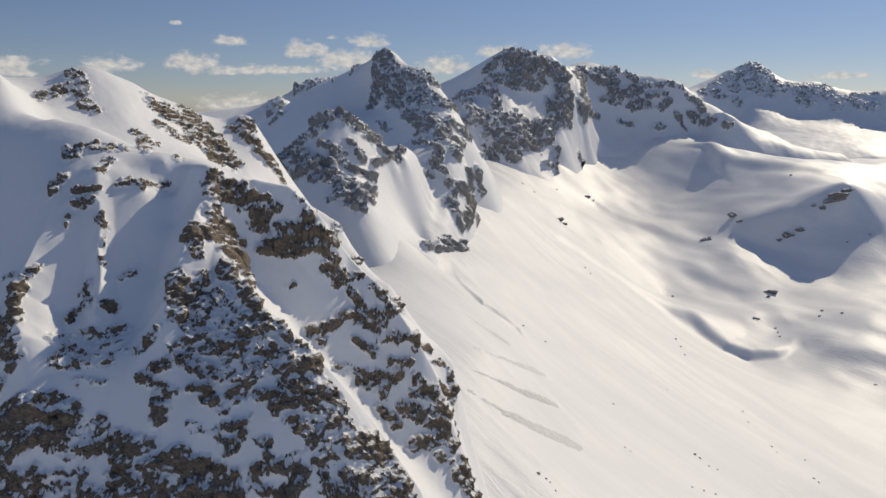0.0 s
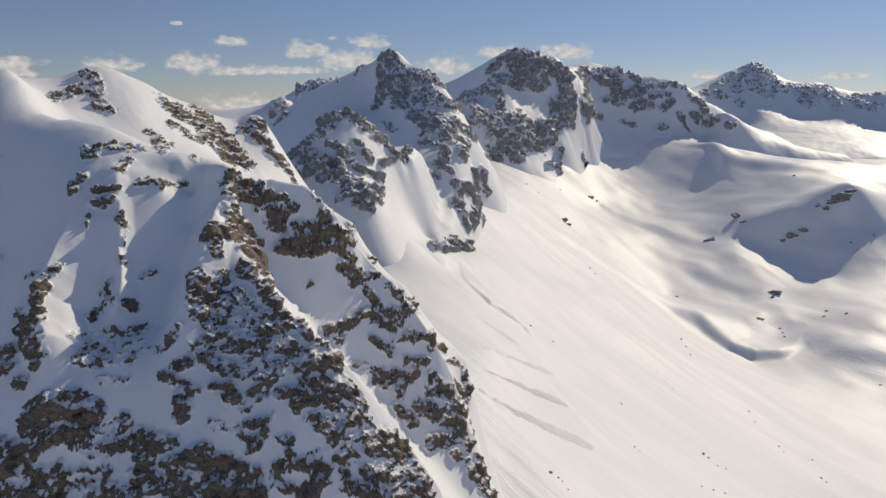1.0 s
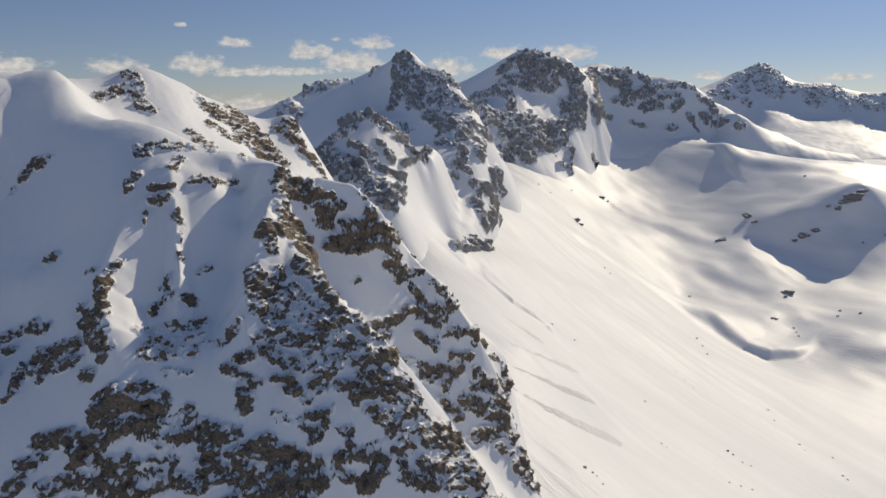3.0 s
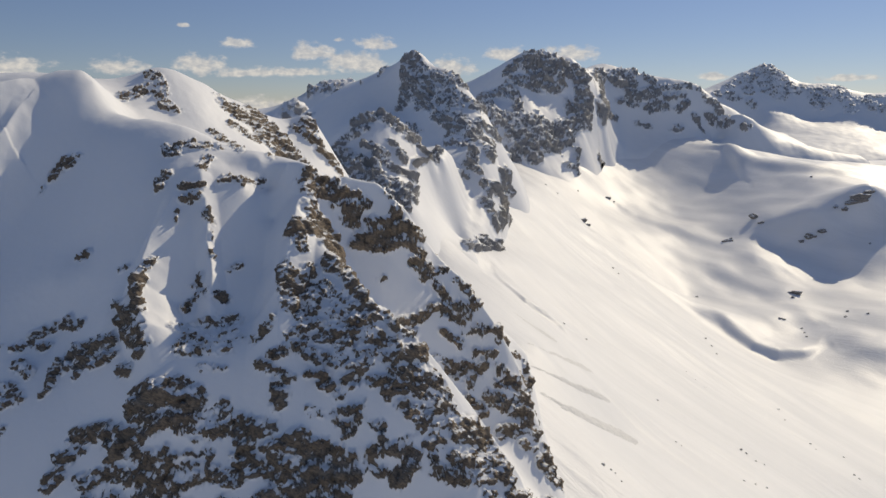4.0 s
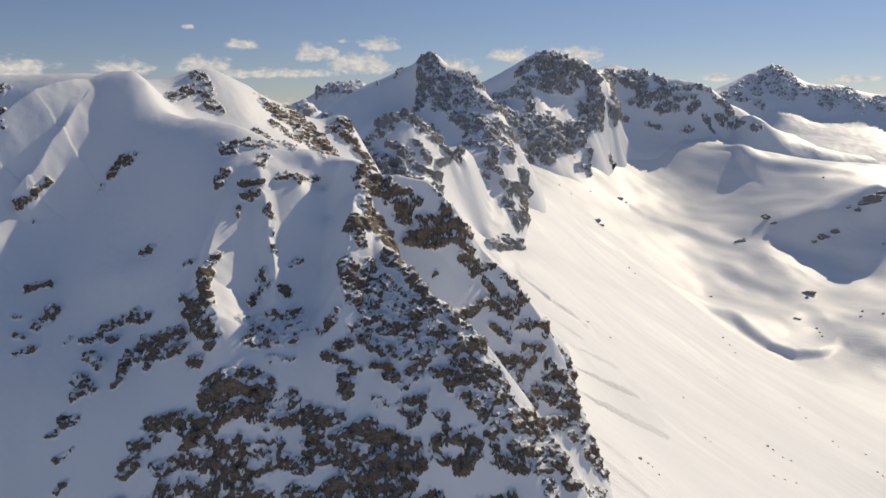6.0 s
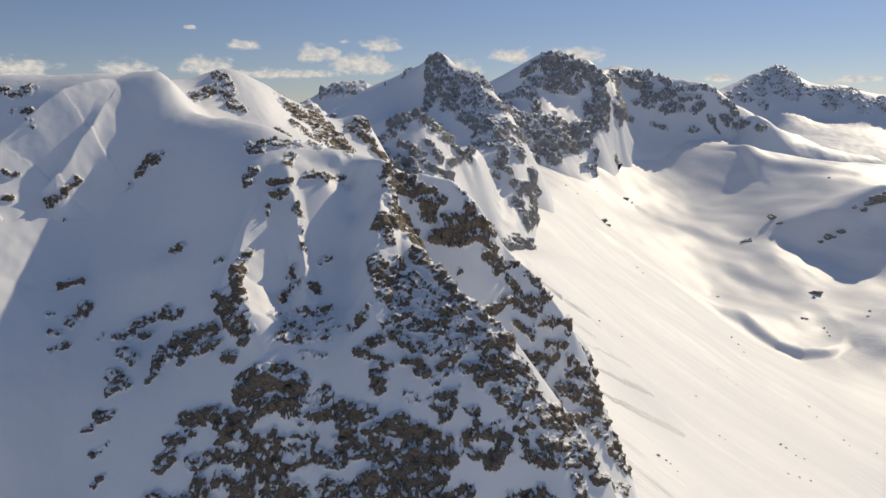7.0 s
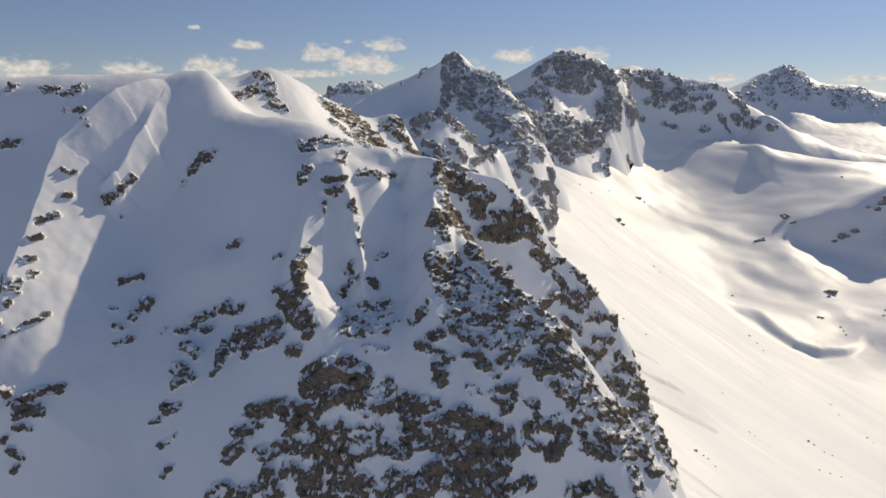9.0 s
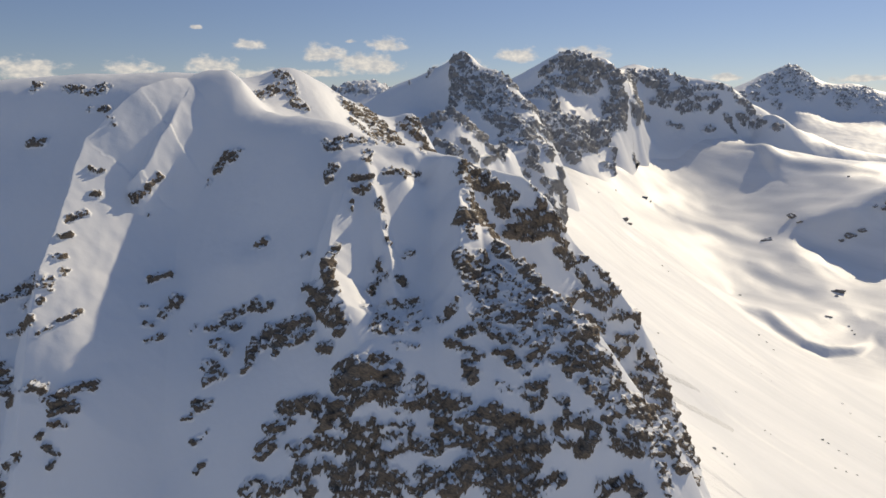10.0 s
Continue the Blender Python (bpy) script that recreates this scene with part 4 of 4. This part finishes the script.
CRAG_LINES = [
    # crag: skyline, foot, the snow slope beside it, the rock rib that closes it
    [(-215, 830, 225), (-178, 785, 259), (-166, 780, 269), (-142, 770, 289), (-130, 765, 304), (-106, 757, 310), (-90, 757, 307), (-75, 762, 289), (-56, 775, 282), (-42, 790, 270), (-30, 840, 264), (-12, 900, 262), (-8, 985, 262)],
    [(-151, 705, 255), (-125, 680, 248), (-97, 662, 238), (-83, 650, 226), (-71, 665, 233)],
    [(-52, 800, 260), (-55, 745, 230), (-46, 690, 199), (-38, 650, 176), (-21, 600, 140)],
    [(-28, 880, 242), (-15, 830, 218), (-14, 760, 182), (0, 690, 158)],
    [(12, 960, 260), (30, 945, 240), (43, 935, 208), (36, 880, 190), (24, 830, 180), (10, 765, 168), (16, 745, 152)],
    [(-24, 755, 172), (-2, 765, 175)],
    [(58, 1000, 105), (49, 935, 95), (42, 860, 95), (33, 790, 92), (27, 735, 88), (14, 680, 95)],
    [(-300, 700, 150), (-220, 640, 175), (-140, 600, 160), (-60, 592, 132)],
    [(-290, 900, 170), (-180, 870, 205), (-110, 830, 240), (-90, 920, 225), (-80, 985, 245)],
    [(120, 1010, 70), (100, 850, 50), (90, 650, 30)],
    # the pointed peak: skyline, its rocky spur, the smooth flank
    [(-450, 1540, 240), (-395, 1500, 262), (-281, 1400, 308), (-192, 1320, 358), (-168, 1290, 365), (-119, 1230, 388), (-109, 1215, 397), (-92, 1210, 407), (-79, 1205, 397), (-66, 1200, 381), (-36, 1180, 373), (-15, 1150, 350), (2, 1120, 331), (13, 1060, 303), (5, 1005, 272)],
    [(-112, 1205, 375), (-121, 1190, 345), (-123, 1150, 310), (-79, 1100, 300), (-49, 1030, 265)],
    [(-264, 1120, 237), (-199, 1090, 278), (-153, 1090, 300), (-128, 1130, 304)],
    [(-300, 1000, 170), (-200, 1010, 200), (-130, 1020, 235)],
    [(-460, 1200, 170), (-420, 1350, 220)],
    [(-330, 1540, 250), (-150, 1390, 310), (-80, 1300, 330), (-20, 1260, 310), (40, 1180, 275), (50, 1080, 250)],
    [(-200, 1560, 200), (-60, 1450, 220), (60, 1300, 210), (100, 1150, 180), (105, 1010, 110)],
]
build_mountain("rock_crag", -300, 120, 360, 590, 1000, 340, CRAG_LINES, 16, ROCK_CRAG_SOLID + ROCK_PEAK_SOLID, ROCK_CRAG_BROKEN + ROCK_PEAK_BROKEN, MID_HAZED_ROCK, 18, 4.5, 31, (30, -42), "broken rocky crag with snow gullies", "swe", 60, 2.2)
build_mountain("rock_peak", -460, 120, 415, 1000, 1560, 300, CRAG_LINES, 16, ROCK_CRAG_SOLID + ROCK_PEAK_SOLID, ROCK_CRAG_BROKEN + ROCK_PEAK_BROKEN, MID_HAZED_ROCK, 20, 5.0, 31, (30, -42), "pointed dark rock peak with a smooth shaded snow flank", "nwe")
MASSIF_LINES = [
    [(-140, 2150, 300), (-6, 2000, 362), (70, 1900, 404), (131, 1840, 436), (156, 1825, 447), (188, 1830, 435), (212, 1840, 444), (246, 1860, 430), (272, 1872, 435), (301, 1880, 407), (345, 2080, 420), (366, 2150, 426), (415, 2190, 438),
     (481, 2190, 421), (518, 2180, 405), (556, 2180, 400), (608, 2170, 390), (681, 2160, 379), (709, 2160, 353), (762, 2200, 331), (851, 2300, 301), (1000, 2450, 240), (1150, 2600, 220)],
    [(-60, 1780, 250), (21, 1700, 325), (34, 1600, 272), (79, 1560, 233), (121, 1560, 218), (155, 1580, 203), (203, 1640, 210), (242, 1620, 158), (268, 1680, 178)],
    [(156, 1825, 446), (127, 1760, 385), (137, 1700, 320), (171, 1640, 257)],
    [(161, 1765, 355), (206, 1745, 310), (238, 1725, 270)],
    [(272, 1872, 435), (273, 1840, 362), (266, 1785, 296), (250, 1700, 217)], [(301, 1880, 407), (296, 1830, 352), (289, 1780, 296), (274, 1715, 228)],
    [(60, 1800, 355), (70, 1700, 320)],
    # shaded face that joins the massif to the range
    [(301, 1880, 407), (322, 1900, 388), (345, 1950, 380), (372, 2020, 372)], [(296, 1830, 352), (325, 1845, 338), (352, 1885, 330), (385, 1955, 310)],
    [(-160, 1600, 170), (0, 1510, 170), (120, 1500, 150), (260, 1560, 120), (330, 1700, 120), (360, 1830, 140), (420, 1880, 130)],
    [(-60, 2150, 300), (60, 2020, 350), (160, 1930, 390), (240, 1970, 375), (290, 2060, 370), (340, 2260, 380), (440, 2290, 380), (600, 2280, 350), (740, 2270, 310)],
    [(-160, 2300, 200), (100, 2250, 260), (300, 2350, 300), (400, 2500, 300), (700, 2650, 260), (1000, 2690, 240)],
    [(400, 2000, 262), (440, 2060, 272), (504, 2090, 279), (584, 2090, 279), (663, 2085, 263), (753, 2110, 247)],
    [(300, 1760, 225), (325, 1805, 232), (355, 1860, 222), (388, 1905, 195), (411, 1935, 172), (528, 1990, 201), (655, 2050, 232), (740, 2100, 203)],
    # spur that runs on from the range, its near side in shade
    [(714, 2150, 350), (738, 2105, 318), (813, 2065, 279), (878, 2035, 223), (981, 2005, 197), (1080, 1985, 180), (1152, 1975, 169)],
    [(676, 2045, 229), (746, 1995, 198), (853, 1968, 174), (975, 1955, 166), (1139, 1950, 159)],
    [(500, 1890, 120), (640, 1930, 150), (800, 1900, 120), (1000, 1880, 100), (1150, 1890, 100)], [(800, 2200, 240), (950, 2150, 200), (1150, 2080, 140)],
]
build_mountain("rock_massif", -160, 340, 260, 1500, 2700, 420, MASSIF_LINES, 28, ROCK_MASSIF_SOLID + MOUNTAIN_RANGE_SOLID, ROCK_MASSIF_BROKEN + MOUNTAIN_RANGE_BROKEN, MID_HAZED_ROCK, 36, 11, 51, (25, -45), "broad dark rock massif with hanging snow fields", "swn", 60, 0.7)
build_mountain("mountain_range", 340, 1150, 320, 1500, 2700, 400, MASSIF_LINES, 28, ROCK_MASSIF_SOLID + MOUNTAIN_RANGE_SOLID, ROCK_MASSIF_BROKEN + MOUNTAIN_RANGE_BROKEN, MID_HAZED_ROCK, 40, 11, 51, (25, -45), "shaded rocky range with snow bands", "sne", 60, 0.7)
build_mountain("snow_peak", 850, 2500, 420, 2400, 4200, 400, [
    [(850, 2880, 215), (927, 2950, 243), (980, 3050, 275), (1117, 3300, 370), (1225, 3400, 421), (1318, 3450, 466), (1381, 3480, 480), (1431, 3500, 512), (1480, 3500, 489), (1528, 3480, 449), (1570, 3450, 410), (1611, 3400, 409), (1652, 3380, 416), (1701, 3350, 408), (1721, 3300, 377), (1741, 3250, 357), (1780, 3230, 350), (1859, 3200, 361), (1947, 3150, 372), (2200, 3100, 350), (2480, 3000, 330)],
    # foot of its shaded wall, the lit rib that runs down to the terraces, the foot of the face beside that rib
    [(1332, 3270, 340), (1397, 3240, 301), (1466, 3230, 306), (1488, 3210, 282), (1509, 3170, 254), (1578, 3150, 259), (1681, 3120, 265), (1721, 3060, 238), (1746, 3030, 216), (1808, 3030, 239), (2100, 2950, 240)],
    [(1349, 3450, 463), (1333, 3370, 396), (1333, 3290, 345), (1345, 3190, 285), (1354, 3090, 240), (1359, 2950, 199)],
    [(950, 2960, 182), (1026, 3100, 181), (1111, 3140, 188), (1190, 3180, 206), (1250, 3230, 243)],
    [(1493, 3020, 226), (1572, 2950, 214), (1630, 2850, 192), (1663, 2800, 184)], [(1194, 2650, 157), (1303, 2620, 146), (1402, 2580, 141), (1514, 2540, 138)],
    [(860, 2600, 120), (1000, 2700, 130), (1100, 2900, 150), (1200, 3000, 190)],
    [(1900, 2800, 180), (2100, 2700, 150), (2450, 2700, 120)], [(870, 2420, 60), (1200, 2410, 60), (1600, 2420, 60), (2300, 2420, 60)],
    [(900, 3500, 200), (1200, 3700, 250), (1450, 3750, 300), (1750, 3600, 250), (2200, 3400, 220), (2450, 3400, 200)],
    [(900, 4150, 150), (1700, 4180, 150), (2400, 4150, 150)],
], 65, SNOW_PEAK_SOLID, SNOW_PEAK_BROKEN, FAR_HAZED_ROCK, 42, 9, 71, (35, -40), "distant shaded snow peak with rocky shoulders", "swne", 60, 0.5)
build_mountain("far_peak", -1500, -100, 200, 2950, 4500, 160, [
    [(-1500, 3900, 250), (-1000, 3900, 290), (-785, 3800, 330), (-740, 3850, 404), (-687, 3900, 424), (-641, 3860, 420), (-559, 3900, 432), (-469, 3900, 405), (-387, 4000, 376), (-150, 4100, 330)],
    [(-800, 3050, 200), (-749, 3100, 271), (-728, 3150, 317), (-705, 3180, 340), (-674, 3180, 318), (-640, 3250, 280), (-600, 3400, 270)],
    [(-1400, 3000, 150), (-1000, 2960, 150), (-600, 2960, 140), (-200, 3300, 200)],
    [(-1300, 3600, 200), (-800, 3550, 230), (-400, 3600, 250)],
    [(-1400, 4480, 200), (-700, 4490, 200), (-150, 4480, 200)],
], 100, FAR_PEAK_SOLID, [(-705, 3170, -700, 3160, 50), (-690, 3890, -540, 3890, 90)], FAR_HAZED_ROCK, 100, 18, 81, (15, -45), "distant bluish rock peaks")


# ---- rocks lying in the snow of the basin: (x, y, reach) ----
BOULDERS = [(221, 1367, 9.8), (229, 1360, 6.5), (570, 1224, 9.7), (557, 1205, 5.3), (487, 1096, 4.8), (493, 1095, 3.9), (511, 1074, 2.9), (509, 1060, 2.9), (506, 1046, 2.8), (539, 1465, 12.3), (74, 650, 2.1), (94, 639, 1.6), (138, 554, 1.4), (125, 463, 1.2), (128, 460, 0.8), (51, 360, 1.9), (55, 357, 1.3), (57, 355, 1), (59, 349, 0.9), (189, 506, 1.9), (192, 502, 1.4), (195, 492, 1.4), (202, 493, 1.4), (163, 436, 1.2), (171, 437, 1.2), (179, 437, 1.3), (305, 694, 1.9), (300, 668, 1.9), (302, 620, 1.8), (302, 609, 1.2), (331, 614, 1.8), (318, 573, 1.7), (320, 568, 1.7)]
FAR_BOULDERS = [(210.8, 702.5, 1.2), (214.3, 684.6, 1.2), (217.7, 667.4, 1.2), (326.5, 1635.4, 6.5), (338.8, 1631.2, 3.9), (154.8, 1412.7, 3.3), (176.7, 1408.5, 3.3), (245.8, 1571.3, 3.7), (615.8, 1521.4, 10.3), (615.6, 1490.3, 6.3), (777.4, 1627.6, 5.6), (602.4, 1114.8, 5.1), (584.9, 1088.8, 4), (304.9, 913.9, 2.4), (298.1, 870, 2.3), (289.3, 828.8, 2.2), (209.8, 1050.4, 2.6), (215, 1033.6, 1.7), (403.1, 1238, 4.2), (765.4, 1354.2, 4.9), (810.2, 1359.7, 5), (562, 892.1, 2.6), (615.4, 1081.6, 4), (786.2, 1438.6, 15.4), (771, 1440, 11.5), (756.4, 1435.7, 10.2), (681, 1413, 11), (703, 1415, 9), (664, 1411, 8), (740.8, 1444.7, 7.6), (803.3, 1441.4, 9)]
BOULDERS = BOULDERS + FAR_BOULDERS


def rock_mesh(seed):
    """A broken block: a ball cut by random planes and roughened."""
    rnd = random.Random(seed)
    bm = bmesh.new()
    bmesh.ops.create_icosphere(bm, subdivisions=3, radius=1.0)
    cuts = [(Vector((rnd.uniform(-1, 1), rnd.uniform(-1, 1), rnd.uniform(-0.6, 1))).normalized(), rnd.uniform(0.45, 0.8)) for _ in range(9)]
    shift = Vector((seed * 3.1, seed * 1.7, 0))
    for v in bm.verts:
        p = v.co.copy()
        for n, d in cuts:
            over = p.dot(n) - d
            if over > 0:
                p -= n * over * 0.92
        p *= 1 + 0.45 * noise.fractal(p * 1.8 + shift, 0.9, 2.0, 4)
        v.co = p
    mesh = bpy.data.meshes.new("boulder")
    bm.to_mesh(mesh)
    bm.free()
    for poly in mesh.polygons:
        poly.use_smooth = False
    mesh.attributes.new("bare", "FLOAT", "POINT").data.foreach_set("value", np.full(len(mesh.vertices), 0.62, np.float32))
    mesh.materials.append(BOULDER_ROCK)
    return mesh


BOULDER_ROCK = mountain_material("boulder_rock", 1.6, 0.5, 0.35)


def build_boulders():
    shapes = [rock_mesh(k) for k in range(9)]
    spots = np.array(BOULDERS)
    tops = basin_height(spots[:, 0], spots[:, 1])
    rnd = random.Random(4)
    for k, ((px, py, r), z) in enumerate(zip(spots, tops)):
        ob = new("boulder", shapes[k % len(shapes)])
        ob.location = (px, py, z + 0.05 * r)
        ob.rotation_euler = (rnd.uniform(-0.3, 0.3), rnd.uniform(-0.3, 0.3), rnd.uniform(-0.5, 0.5))
        wide = 1.7 if r > 6 else 1.1
        r *= 0.68
        ob.scale = (r * wide * rnd.uniform(0.9, 1.3), r * rnd.uniform(0.8, 1.1), r * rnd.uniform(0.6, 0.95))
        tagged(ob, "dark weathered rock half buried in the snow slope", "rock", "rocks scattered over the snow basin")


build_boulders()


# ---- tongues of old avalanche snow on the long slope ----
def debris_material():
    m, net = material("avalanche_snow")
    place = net.node("ShaderNodeNewGeometry").outputs["Position"]
    lumps = net.noise(place, 0.5, 6.0, 0.65)
    finish(net, net.mix(net.ramp(lumps, 0.3, 0.7), (0.70, 0.70, 0.69, 1), (0.84, 0.835, 0.82, 1)), 0.6, lumps, 0.8, 1.2)
    return m


DEBRIS = debris_material()


def build_debris(line, width, seed):
    """A lumpy tongue draped over the slope along a line (x, y), widest near its lower end."""
    pts = np.array(line, float)
    reach = np.r_[0, np.cumsum(np.hypot(*np.diff(pts, axis=0).T))]
    s = np.arange(0, reach[-1], 0.7)
    cx, cy = np.interp(s, reach, pts[:, 0]), np.interp(s, reach, pts[:, 1])
    tx, ty = np.gradient(cx), np.gradient(cy)
    size = np.hypot(tx, ty)
    across = np.linspace(-1, 1, 17)
    part_way = s / s[-1]
    half = width * (0.35 + 0.65 * smooth(part_way, 0, 0.8)) * np.sqrt(np.clip((1 - part_way) * 12, 0, 1)) * (1 + 0.3 * fbm(s, s * 0 + seed, 9, 3, seed))
    x = cx[:, None] - (ty / size)[:, None] * across[None, :] * half[:, None]
    y = cy[:, None] + (tx / size)[:, None] * across[None, :] * half[:, None]
    body = np.clip(1 - np.abs(across) ** 3, 0, 1)[None, :] * (0.3 + 0.5 * smooth(part_way, 0.0, 0.9))[:, None]
    z = basin_height(x, y) - 0.3 + body * 0.75 + body * fbm(x, y, 2.2, 4, seed, 0.6, True) * 0.35 + fbm(x, y, 7, 3, seed + 1) * 0.25
    sheet("avalanche_tongue", x, y, z, np.zeros(x.shape), DEBRIS, "grey tongue of old avalanche snow on the slope", "avalanche snow")["group"] = "avalanche tongues on the slope"


build_debris([(13, 426), (26, 420), (39, 416), (57, 418), (76, 426), (89, 431)], 9.0, 3)
build_debris([(18, 448), (35, 451), (55, 458), (80, 474)], 5.0, 5)
build_debris([(17, 477), (37, 484), (61, 512), (80, 544)], 6.0, 7)
build_debris([(14, 570), (29, 558), (55, 559)], 6.0, 9)
